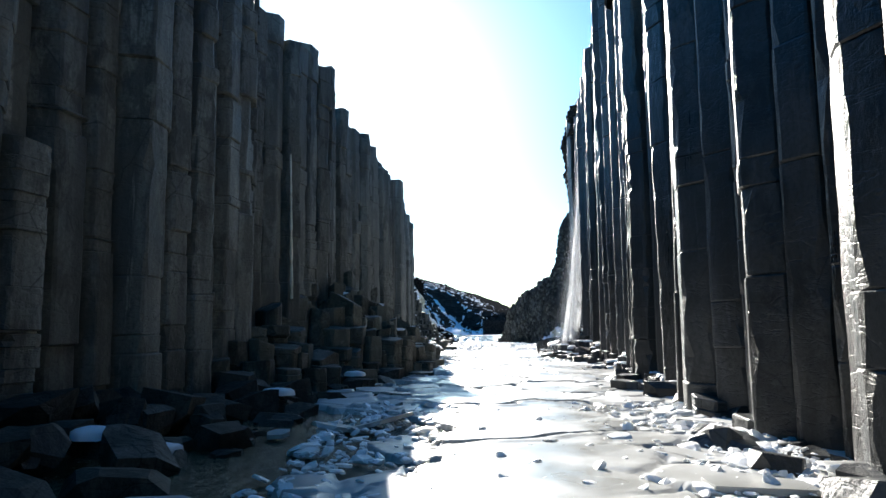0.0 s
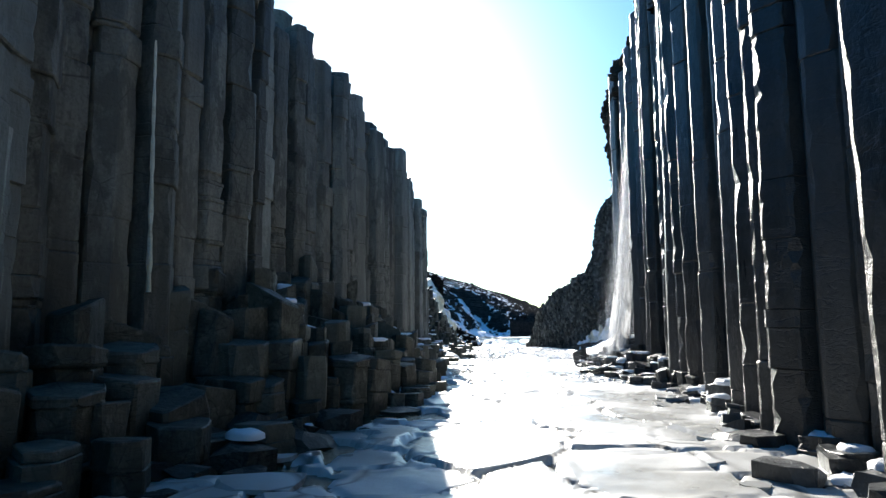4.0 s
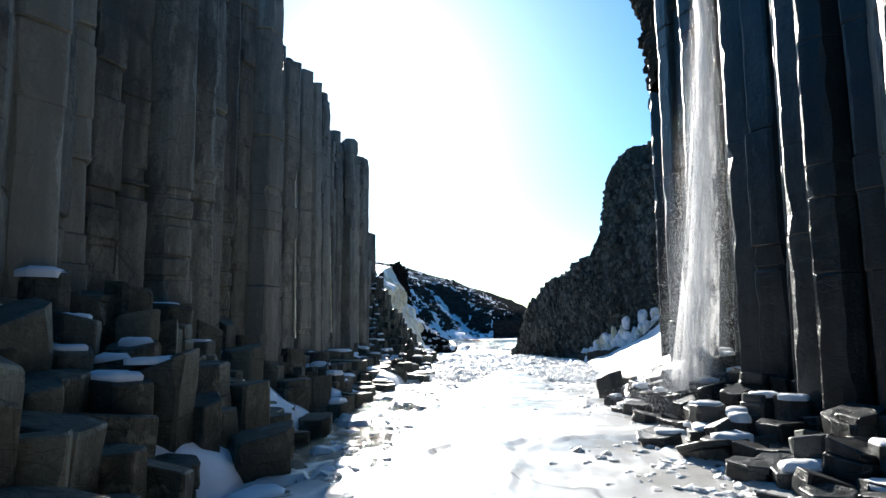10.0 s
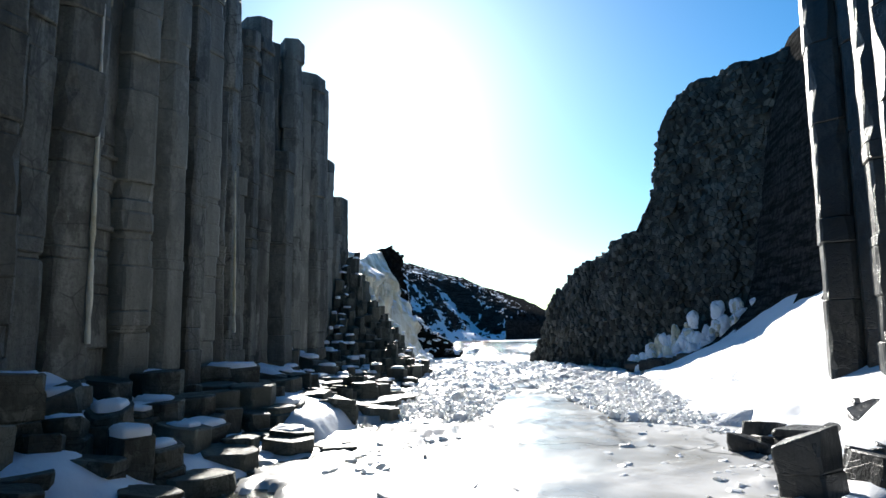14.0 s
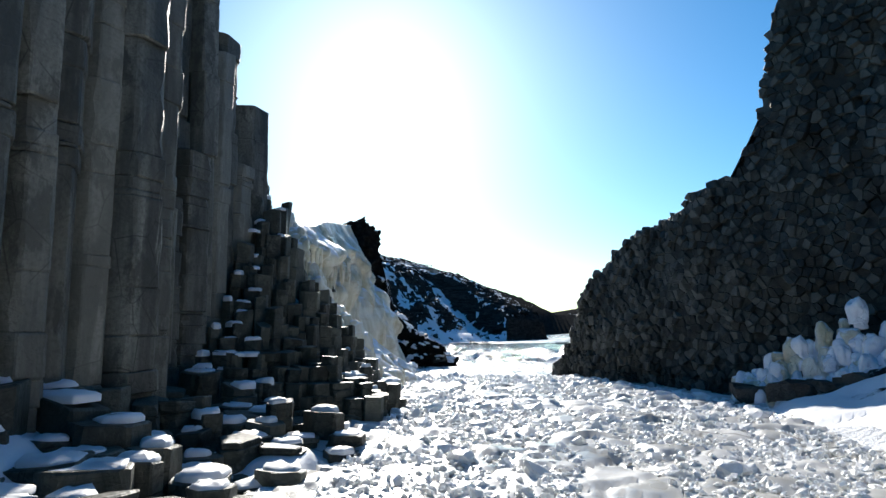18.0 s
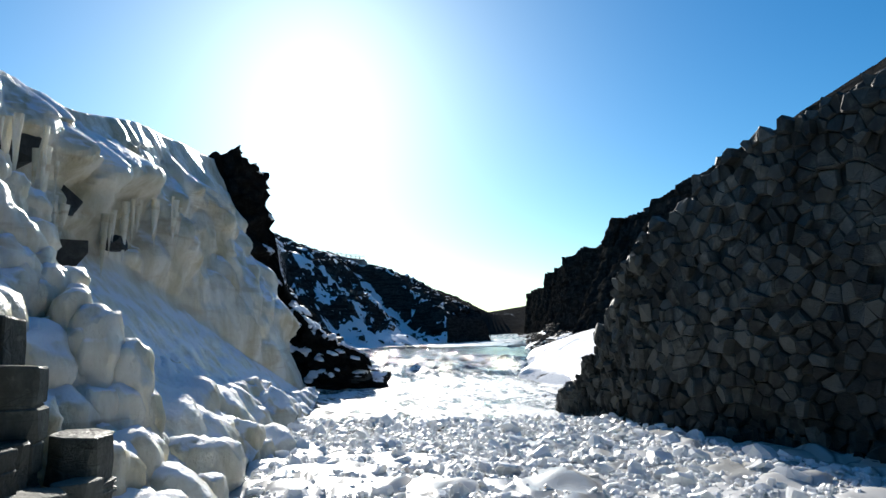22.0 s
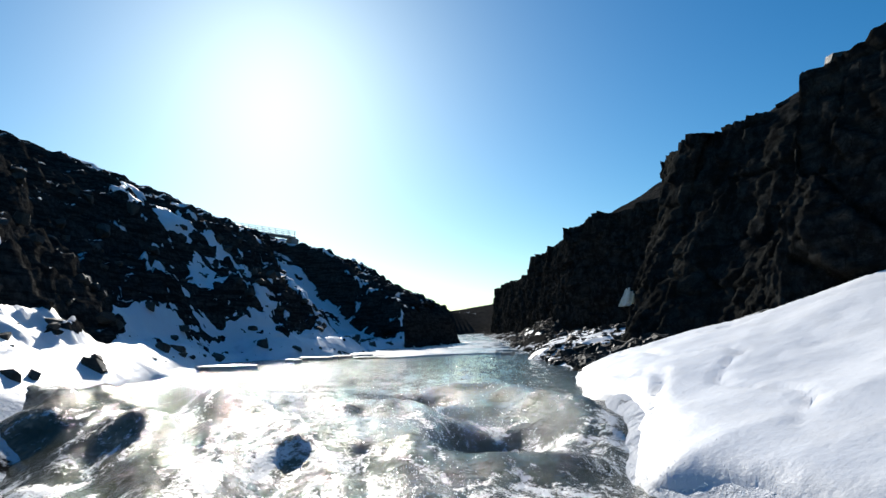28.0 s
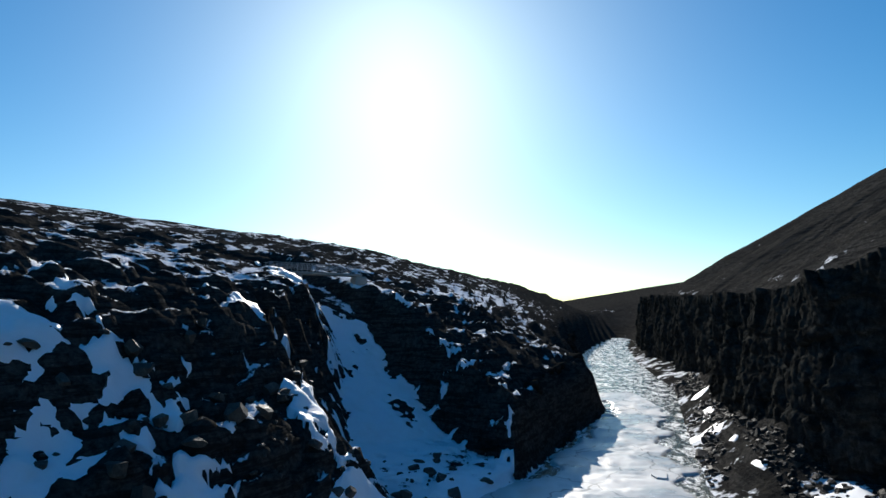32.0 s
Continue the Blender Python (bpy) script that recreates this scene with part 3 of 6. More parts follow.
def grid_mesh(name, P, keep=None, smooth=True, flip=False):
    """A sheet from an array of places (rows, columns, 3)."""
    nr, nc = P.shape[:2]
    idx = np.arange(nr * nc).reshape(nr, nc)
    q = np.stack([idx[:-1, :-1], idx[:-1, 1:], idx[1:, 1:], idx[1:, :-1]], -1)
    if flip:
        q = q[..., ::-1]
    if keep is not None:
        q = q[keep]
    q = q.reshape(-1, 4)
    me = bpy.data.meshes.new(name)
    me.vertices.add(nr * nc)
    me.vertices.foreach_set("co", P.reshape(-1).astype(np.float32))
    me.loops.add(len(q) * 4)
    me.loops.foreach_set("vertex_index", q.reshape(-1).astype(np.int32))
    me.polygons.add(len(q))
    me.polygons.foreach_set("loop_start", np.arange(0, len(q) * 4, 4, dtype=np.int32))
    if smooth:
        me.polygons.foreach_set("use_smooth", np.ones(len(q), dtype=bool))
    me.update(calc_edges=True)
    me.validate()
    return me


def thing(name, me, mat, label="", category="", group="", kind=""):
    me.materials.append(mat) if not me.materials else None
    return tagged(new(name, me), label, category, group, kind)


def part(name, me, mat, parent, label=""):
    """Links a mesh as one part under a thing."""
    if mat is not None and not me.materials:
        me.materials.append(mat)
    ob = new(name, me)
    ob.parent = parent
    return tagged(ob, label)


def lump(rng, sx, sy, sz, cuts=9, flat=0.0):
    """A broken rock or ice block: a box with random corners sliced away, as vertices and faces."""
    bm = bmesh.new()
    bmesh.ops.create_cube(bm, size=2.0)
    for _ in range(cuts):
        nrm = Vector((rng.gauss(0, 1), rng.gauss(0, 1), rng.gauss(0, 1 - flat))).normalized()
        d = rng.uniform(0.82, 1.12)
        bmesh.ops.bisect_plane(bm, geom=bm.verts[:] + bm.edges[:] + bm.faces[:], plane_co=nrm * d, plane_no=nrm, clear_outer=True)
        holes = [e for e in bm.edges if e.is_boundary]
        if holes:
            bmesh.ops.holes_fill(bm, edges=holes)
    for v in bm.verts:
        v.co = Vector((v.co.x * sx, v.co.y * sy, v.co.z * sz))
    bmesh.ops.recalc_face_normals(bm, faces=bm.faces)
    bm.verts.index_update()
    out = [tuple(v.co) for v in bm.verts], [tuple(v.index for v in f.verts) for f in bm.faces]
    bm.free()
    return out


class Pile:
    """Many small pieces joined into one mesh."""

    def __init__(self):
        self.parts, self.f, self.count, self.known = [], [], 0, {}

    def add(self, piece, m):
        vs, fs = piece
        if id(vs) not in self.known:
            self.known[id(vs)] = (vs, np.array(vs, float))
        k = np.array(m)
        self.parts.append(self.known[id(vs)][1] @ k[:3, :3].T + k[:3, 3])
        base = self.count
        self.f += [tuple(i + base for i in f) for f in fs]
        self.count += len(vs)

    @property
    def v(self):
        return np.concatenate(self.parts).tolist() if self.parts else []


def drop_mesh(name, P, size, tall):
    """Drops of spray: small four-sided grains at an array of places."""
    corner = np.array([(0, 0, 1), (0.9, 0, -0.4), (-0.5, 0.8, -0.4), (-0.5, -0.8, -0.4)])
    k = np.stack([size, size, size * tall], -1)
    V = (P[:, None, :] + corner[None] * k[:, None, :]).reshape(-1, 3)
    F = (np.arange(len(P))[:, None, None] * 4 + np.array([(0, 1, 2), (0, 2, 3), (0, 3, 1), (1, 3, 2)])[None]).reshape(-1)
    me = bpy.data.meshes.new(name)
    me.vertices.add(len(V))
    me.vertices.foreach_set("co", V.reshape(-1).astype(np.float32))
    me.loops.add(len(F))
    me.loops.foreach_set("vertex_index", F.astype(np.int32))
    me.polygons.add(len(F) // 3)
    me.polygons.foreach_set("loop_start", np.arange(0, len(F), 3, dtype=np.int32))
    me.update(calc_edges=True)
    return me


def column_mesh(rng, name, tall, segs, rounded=0.06, top_broken=0.25, slip=0.045):
    """A basalt column of about a metre's radius: stacked lengths with cracks between them."""
    n = 6
    ang = sorted((i + rng.uniform(-0.15, 0.15)) / n * math.tau for i in range(n))
    rad = [rng.uniform(0.88, 1.1) for _ in range(n)]
    corners = [Vector((math.cos(a) * r, math.sin(a) * r, 0)) for a, r in zip(ang, rad)]

    def ring():
        out = []
        for i in range(n):
            c, p, q = corners[i], corners[i - 1], corners[(i + 1) % n]
            chip = rounded * (rng.uniform(0.6, 1.3) if rng.random() < 0.8 else rng.uniform(1.6, 3.4))
            out += [c + (p - c) * chip, c + (q - c) * chip * rng.uniform(0.7, 1.4)]
        return out

    m = 2 * n
    cuts = sorted(rng.uniform(0.04, 0.97) for _ in range(segs - 1))
    zs = [0.0] + [c * tall for c in cuts] + [tall]
    verts = []
    for k in range(len(zs) - 1):
        ox, oy, s = rng.gauss(0, slip), rng.gauss(0, slip), rng.uniform(0.98 - slip, 1.01 + 0.4 * slip)
        lo, hi = zs[k], zs[k + 1]
        g = min(0.05, (hi - lo) * 0.2)
        more = int((hi - lo) / 0.8)
        levels = [(lo, 0.955), (lo + g, 1.0)] + [(lo + (hi - lo) * (i + 1 + rng.uniform(-0.3, 0.3)) / (more + 1), rng.uniform(0.985, 1.01)) for i in range(more)] + [(hi - g, 1.0), (hi, 0.955)]
        for z, f in levels:
            verts += [(v.x * s * f + ox, v.y * s * f + oy, z + (rng.uniform(-0.02, 0.02))) for v in ring()]
    tilt = (rng.uniform(-top_broken, top_broken), rng.uniform(-top_broken, top_broken))
    for i in range(2 * m):
        x, y, z = verts[-1 - i]
        verts[-1 - i] = (x, y, z + x * tilt[0] + y * tilt[1])
    rings = len(verts) // m
    faces = [(k * m + i, k * m + (i + 1) % m, (k + 1) * m + (i + 1) % m, (k + 1) * m + i) for k in range(rings - 1) for i in range(m)]
    faces.append(tuple((rings - 1) * m + i for i in range(m)))
    return mesh_of(name, verts, faces)


def stub_mesh(rng, name, tall, segs):
    """A broken column length: an uneven angular prism with shifted cracks and a slanting break on top."""
    n = rng.choice((4, 5, 5, 6, 6, 7))
    ang = [(i + rng.uniform(-0.26, 0.26)) / n * math.tau for i in range(n)]
    sx, sy = rng.uniform(0.85, 1.25), rng.uniform(0.75, 1.1)
    corners = [Vector((math.cos(a) * sx * rng.uniform(0.85, 1.15), math.sin(a) * sy * rng.uniform(0.85, 1.15), 0)) for a in ang]

    def ring():
        out = []
        for i in range(n):
            c, p, q = corners[i], corners[i - 1], corners[(i + 1) % n]
            chip = 0.06 * (rng.uniform(0.5, 1.4) if rng.random() < 0.75 else rng.uniform(1.8, 3.6))
            out += [c + (p - c) * chip, c + (q - c) * chip * rng.uniform(0.7, 1.4)]
        return out

    m = 2 * n
    zs = [0.0] + sorted(rng.uniform(0.25, 0.92) * tall for _ in range(segs - 1)) + [tall]
    verts = []
    for k in range(segs):
        ox, oy, s = rng.gauss(0, 0.055), rng.gauss(0, 0.055), rng.uniform(0.92, 1.05)
        lo, hi = zs[k], zs[k + 1]
        g = min(0.06, (hi - lo) * 0.25)
        tx, ty = rng.gauss(0, 0.03), rng.gauss(0, 0.03)
        for z, f in ((lo, 0.95), (lo + g, 1.0), (lo + (hi - lo) * rng.uniform(0.35, 0.65), rng.uniform(0.98, 1.02)), (hi - g, 1.0), (hi, 0.95)):
            verts += [(v.x * s * f + ox, v.y * s * f + oy, z + v.x * tx + v.y * ty + rng.uniform(-0.025, 0.025)) for v in ring()]
    tx, ty = rng.gauss(0, 0.10), rng.gauss(0, 0.10)
    for i in range(2 * m):
        x, y, z = verts[-1 - i]
        verts[-1 - i] = (x, y, z + x * tx + y * ty)
    rings = len(verts) // m
    faces = [(k * m + i, k * m + (i + 1) % m, (k + 1) * m + (i + 1) % m, (k + 1) * m + i) for k in range(rings - 1) for i in range(m)]
    faces.append(tuple((rings - 1) * m + i for i in range(m)))
    return mesh_of(name, verts, faces)


def along(fx, y0, y1, gap, rng):
    y = y0
    while y < y1:
        yield float(fx(y)), y
        y += gap * rng.uniform(0.82, 1.18)


# ---- the ground ----
def spread(a, b, fine, reach, grow):
    """Positions with even fine steps from a to b and ever wider ones beyond, out to reach."""
    mid = list(np.arange(a, b, fine))
    lo, hi, s = [], [], fine
    while (lo[-1] if lo else a) > -reach:
        s *= grow
        lo.append((lo[-1] if lo else a) - s)
    s = fine
    while (hi[-1] if hi else b) < reach + 0:
        s *= grow
        hi.append((hi[-1] if hi else b) + s)
    return np.array(lo[::-1] + mid + hi)


gx, gy = spread(-56, 100, 0.68, 3500, 1.16), spread(-30, 345, 0.75, 4200, 1.13)
gx = np.concatenate([gx[gx < -40], np.arange(-40, 16, 0.34), gx[gx > 16.2]])
gy = np.concatenate([gy[gy < 170], np.arange(170, 272, 0.34), gy[gy > 272.3]])
GX, GY = np.meshgrid(gx, gy)
ground = thing("ground", grid_mesh("ground", np.stack([GX, GY, height(GX, GY)], -1)), M_HILL,
               "dark rocky hillsides with brown turf and patches of snow", "ground", kind="structure")


# ---- river ----
def strip(ys, us, x0, x1):
    Y, U = np.meshgrid(ys, us, indexing="ij")
    return x0(Y) + (x1(Y) - x0(Y)) * U, Y


ys = np.concatenate([np.arange(-60, 130, 1.5), np.arange(130, 262, 0.3), np.arange(262, 420, 1.2), np.arange(420, 1500, 12)])
X, Y = strip(ys, np.linspace(0, 1, 150), lambda y: shore_left(y) - 4.5, lambda y: shore_right(y) + 4)
fast = step(136, 150, Y) * (1 - step(181, 188, Y))
lip = step(168, 172, Y + 2.5 * np.sin(X * 0.35)) * (1 - step(183, 190, Y + 2.5 * np.sin(X * 0.35)))
Z = river_level(Y + 3.0 * np.sin(X * 0.31) + 1.6 * fbm(X * 0.3, Y * 0.05, None, 2, 4))
Z = Z + fast * (0.09 * fbm(X * 0.7, Y * 0.45, None, 3, 11) + 0.05 * fbm(X * 2.1, Y * 1.3, None, 2, 14)) + lip * (0.8 * vnoise(X * 0.30 + 3, Y * 0.27, None, 21) + 0.3 * vnoise(X * 0.8, Y * 0.55, None, 24) + 0.07 * np.abs(fbm(X * 1.9, Y * 1.1, None, 3, 31)))
Z = Z + 0.06 * fbm(X * 0.9, Y * 0.5, None, 3, 5) * step(180, 190, Y) + 0.18 * vnoise(X * 0.33, Y * 0.4, None, 6) * step(180, 184, Y) * step(200, 187, Y)
thing("water", grid_mesh("water", np.stack([X, Y, Z], -1)), M_WATER, "grey-green glacial river with white foaming rapids", "river", kind="structure")

# the frozen reach: plates with cracks, open leads by the shaded bank, rough slush further up
open_lead = line((-20, 4.5), (10, 5.5), (18, 5.0), (24, 3.2), (36, 1.2), (46, -1), (60, 0.2), (67, 2.6), (76, 2.4), (84, 0.4), (95, -2), (150, -3))


def ice_height(x, y):
    d = x - shore_left(y)
    bend = 0.5 * vnoise(x * 0.2, y * 0.2, None, 2) + 0.12 * vnoise(x * 0.9, y * 0.9, None, 4)
    p1, e1 = facets(x * 0.17 + bend, y * 0.12 + 0.5 * bend, 5)
    p2, e2 = facets(x * 0.55 + bend, y * 0.45, 9)
    g1, g2, own2 = cells(x * 0.5, y * 0.42, None, 9)
    plate = np.maximum(0.15 + 0.13 * p1, 0.06) - 0.50 * step(50, 38, y) * (1 - step(0.0, 0.030, e1)) + 0.06 * np.exp(-((e1 - 0.06) / 0.03) ** 2)
    small = np.maximum(0.15 + 0.20 * p2, 0.05) - 0.30 * (1 - step(0.0, 0.09, e2))
    jumble = np.maximum(step(7, 2.5, d) * 0.8, step(shore_right(y) - 5.5, shore_right(y) - 2, x) * step(60, 20, y) * 0.9)
    jumble = np.clip(jumble + 0.35 * vnoise(x * 0.12, y * 0.12, None, 14) - 0.12, 0, 1)
    jumble = np.maximum(jumble, step(98, 112, y + 4 * vnoise(x * 0.15, y * 0.1, None, 6)))
    z = plate * (1 - jumble) + small * jumble
    z = z + 0.03 * fbm(x * 0.8, y * 0.8, None, 3, 3) + step(96, 112, y) * (0.20 * np.abs(fbm(x * 0.55, y * 0.55, None, 4, 44)) + 0.02)
    m = d - open_lead(y) + 2.4 * fbm(x * 0.22, y * 0.22, None, 3, 71) + 1.6 * (own2 - 0.5)
    z = np.where(m > 0, z, -0.25)
    end = step(136, 143, y + 4 * fbm(x * 0.25, y * 0.1, None, 3, 8))
    return z * (1 - end) - 0.3 * end


ix, iy = np.arange(-8, 22.5, 0.16), np.concatenate([np.arange(-14, 3, 0.5), np.arange(3, 26, 0.11), np.arange(26, 50, 0.17), np.arange(50, 146, 0.27)])
IX, IY = np.meshgrid(ix, iy)
IZ = ice_height(IX, IY)
inside = (IX > shore_left(IY) - 3) & (IX < shore_right(IY) + 3.0)
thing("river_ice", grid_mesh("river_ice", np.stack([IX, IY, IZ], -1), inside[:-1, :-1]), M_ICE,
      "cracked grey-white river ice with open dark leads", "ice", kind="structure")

ux, uy = np.arange(-2, 44, 0.35), np.arange(224, 330, 0.4)
UX, UY = np.meshgrid(ux, uy)
ud, ue = UX - shore_left(UY), shore_right(UY) - UX
um = np.minimum(ud - 1.0, ue - line((224, 11), (236, 5), (248, 2.5), (262, 2), (290, 2.5), (330, 3))(UY)) - 4 * step(236, 226, UY) + 2.2 * fbm(UX * 0.14, UY * 0.14, None, 3, 91)
uz = river_level(UY) + np.where(um > 0, 0.14 + 0.05 * fbm(UX * 0.5, UY * 0.5, None, 3, 2) + 0.10 * np.abs(fbm(UX * 0.8, UY * 0.6, None, 3, 7)) * step(244, 256, UY), -0.3)
thing("upper_river_ice", grid_mesh("upper_river_ice", np.stack([UX, UY, uz], -1), ((ud > -2) & (ue > -2))[:-1, :-1]), M_ICE,
      "white sheet of ice with a broken edge over the upper river", "ice", kind="structure")

# ---- left wall of columns ----
rng = random.Random(5)
talls = [column_mesh(rng, "column", 24.0, rng.randint(12, 18)) for _ in range(16)]
for me in talls:
    me.materials.append(M_COL_L)
cliff_left = tagged(new("column_cliff"), "tall wall of dry grey basalt columns in shade", "cliff", kind="structure")
for row, (back, drop) in enumerate(((0.0, 0.0), (1.25, -0.3))):
    for x, y in along(wall_left, -16, 124, 1.46, rng):
        top = float(rim_left(y)) + rng.uniform(-1.3, 0.5) * (1.6 if rng.random() < 0.25 else 0.6) - drop
        r = rng.uniform(0.72, 1.18)
        if row == 0 and rng.random() < 0.14:
            top = top * rng.uniform(0.35, 0.9)
        ob = new("column", rng.choice(talls))
        ob.parent = cliff_left
        nudge = 0.6 * math.sin(y * 0.37) + 0.4 * math.sin(y * 0.93 + 1)
        ob.matrix_basis = Matrix.LocRotScale((x - back + nudge + rng.uniform(-0.3, 0.3), y, -1.0), Euler((rng.gauss(0, 0.006), -0.022 + rng.gauss(0, 0.006), 0)).to_matrix().to_quaternion() @ Euler((0, 0, radians(10 + 60 * rng.randint(0, 5) + rng.gauss(0, 9)))).to_quaternion(), (r, r, (top + 1.0) / 24.0))

# ---- right wall of columns ----
wets = [column_mesh(rng, "column", 34.0, rng.randint(6, 10), 0.075, slip=0.022) for _ in range(14)]
for me in wets:
    me.materials.append(M_COL_R)
cliff_right = tagged(new("wet_column_cliff"), "tall wall of dark wet basalt columns glinting in the sun", "cliff", kind="structure")
for row, (back, drop) in enumerate(((0.0, 0.0), (1.35, -0.4))):
    for x, y in along(wall_right, -14, 93, 1.62, rng):
        top = float(rim_right(y)) + rng.uniform(-1.5, 0.5) - drop
        r = rng.uniform(0.76, 1.26)
        if row == 0 and rng.random() < 0.12:
            top = top * rng.uniform(0.15, 0.9)
        ob = new("column", rng.choice(wets))
        ob.parent = cliff_right
        nudge = 0.5 * math.sin(y * 0.41 + 2) + 0.35 * math.sin(y * 1.03)
        ob.matrix_basis = Matrix.LocRotScale((x + back + nudge + rng.uniform(-0.3, 0.3), y, -1.0), Euler((rng.gauss(0, 0.007), rng.gauss(0, 0.007), radians(1 + 60 * rng.randint(0, 5) + rng.gauss(0, 6)))), (r, r, (top + 1.0) / 34.0))


# ---- rough cliffs ----
def cliff_sheet(name, knots, side, ds, dz, lean, disp, mat, label, kind="structure", lip_back=3.0):
    """A rough rock face over a line of knots (x, y, foot, top). side: 1 or -1, the side of the line that faces out."""
    k = np.array(knots, float)
    run = np.concatenate([[0], np.cumsum(np.hypot(*(k[1:, :2] - k[:-1, :2]).T))])
    s = np.arange(0, run[-1], ds)
    px, py, zb, zt = (np.interp(s, run, k[:, i]) for i in range(4))
    tx, ty = np.gradient(px), np.gradient(py)
    w = max(3, int(3.0 / ds))
    ker = np.ones(w) / w
    tx, ty = (np.convolve(np.pad(a, w, mode="edge"), ker, "same")[w:-w] for a in (tx, ty))
    ln = np.hypot(tx, ty)
    nx, ny = side * ty / ln, -side * tx / ln
    nv = max(6, int((zt - zb).max() / dz))
    v = np.concatenate([np.linspace(0, 1, nv), 1 + np.arange(1, 7) / 6.0])
    S, V = np.meshgrid(np.arange(len(s)), v, indexing="ij")
    up = np.clip(V, 0, 1)
    zz = zb[S] + (zt - zb)[S] * up
    back = (lean(py[S]) if callable(lean) else lean) * (zz - zb[S]) + np.clip(V - 1, 0, 1) * lip_back
    x0, y0 = px[S] - nx[S] * back, py[S] - ny[S] * back
    d = disp(x0, y0, zz, s[S], up)
    fade = 1 - 0.75 * np.clip(V - 1, 0, 1)
    P = np.stack([x0 + nx[S] * d * fade, y0 + ny[S] * d * fade, zz + 0.4 * d * (V >= 1) * (1 - 0.3 * np.clip(V - 1, 0, 1)) - np.clip(V - 1, 0, 1) * 0.5], -1)
    return thing(name, grid_mesh(name, P, smooth=False), mat, label, "cliff", kind=kind)


def blocky(scale, amp, tall=0.6, seed=0, fine=0.35):
    def f(x, y, z, s, v):
        wx = 0.35 * vnoise(x * 0.5, y * 0.5, z * 0.5, seed + 40)
        f1, f2, own = cells(x * scale + wx, y * scale, z * scale * tall, seed)
        g1, g2, own2 = cells(x * scale * 2.4, y * scale * 2.4, z * scale * 2.4 * tall, seed + 5)
        return amp * ((own - 0.5) * 1.3 - 0.5 * (1 - step(0, 0.14, f2 - f1))) + amp * fine * ((own2 - 0.5) - 0.5 * (1 - step(0, 0.16, g2 - g1))) + amp * 0.9 * fbm(x * 0.13, y * 0.13, z * 0.10, 3, seed + 9)
    return f


def jointed(layer, wide, amp, seed=0):
    """Bedded rock: layers of uneven blocks with open joints."""
    def f(x, y, z, s, v):
        w1, w2 = fbm(s * 0.11, z * 0.16, None, 3, seed + 1), fbm(s * 0.3, z * 0.3, None, 3, seed + 2)
        zl = z / layer + 0.8 * w1 + 0.25 * w2
        row = np.floor(zl)
        r0 = hashed(row, row * 0 + 3, row * 0, seed)
        sl = s / (wide * (0.7 + 0.6 * r0)) + 7 * r0 + 0.5 * w2
        col = np.floor(sl)
        own = hashed(row, col, row * 0 + 1, seed + 3)
        fz, fs = np.minimum(zl - row, 1 - zl + row), np.minimum(sl - col, 1 - sl + col)
        joint = (1 - step(0.0, 0.09, fz)) + (1 - step(0.0, 0.07, fs))
        c1, c2, co = cells(x * 0.9, y * 0.9, z * 0.9, seed + 5)
        big1, big2, bo = cells(s * 0.11, z * 0.05, None, seed + 8)
        return amp * (0.8 * (own - 0.5) + 0.5 * (r0 - 0.5) - 0.35 * np.clip(joint, 0, 1) + 0.35 * (co - 0.5) + 1.1 * (bo - 0.5) + 0.8 * fbm(s * 0.09, z * 0.07, None, 3, seed + 6))
    return f


def crags(seed, amp, sizes=((4.2, 6.0), (1.5, 2.4), (0.55, 0.8)), bed=2.6):
    """Angular rock: nested plates with open joints, and ledges along the bedding."""
    def f(x, y, z, s, v):
        warp = fbm(s * 0.15, z * 0.2, None, 3, seed + 30)
        row = np.floor(z / bed + 0.8 * warp)
        out = amp * (0.55 * (hashed(row, row * 0 + 2, row * 0, seed + 31) - 0.5) + 0.8 * fbm(s * 0.07, z * 0.06, None, 3, seed + 32))
        for i, (ws, wz) in enumerate(sizes):
            p, e = facets((s + 0.8 * warp) / ws, (z + 0.5 * warp) / wz, seed + 7 * i)
            a = amp * (1.0, 0.48, 0.22)[i]
            out = out + a * (p - 0.32 * (1 - step(0.0, 0.07, e)))
        return out
    return f


def swell(s, z):
    """The broad in and out of the second cliff's face."""
    return 0.55 * fbm(s * 0.12, z * 0.12, None, 3, 43) + 0.40 * vnoise(s * 0.5, z * 0.22, None, 44) + 0.16 * vnoise(s * 1.1, z * 0.7, None, 46)


def ledges(seed, amp):
    """Thick level beds of jointed blocks and tall plates, over broad buttresses."""
    thick, chip = jointed(3.1, 2.6, 0.42 * amp, seed), crags(seed + 40, 1.15 * amp, ((4.2, 7.5), (1.7, 2.6), (0.6, 0.75)), 5.5)
    return lambda x, y, z, s, v: thick(x, y, z, s, v) + chip(x, y, z, s, v) + 1.5 * fbm(s * 0.05, z * 0.02, None, 3, seed + 60)


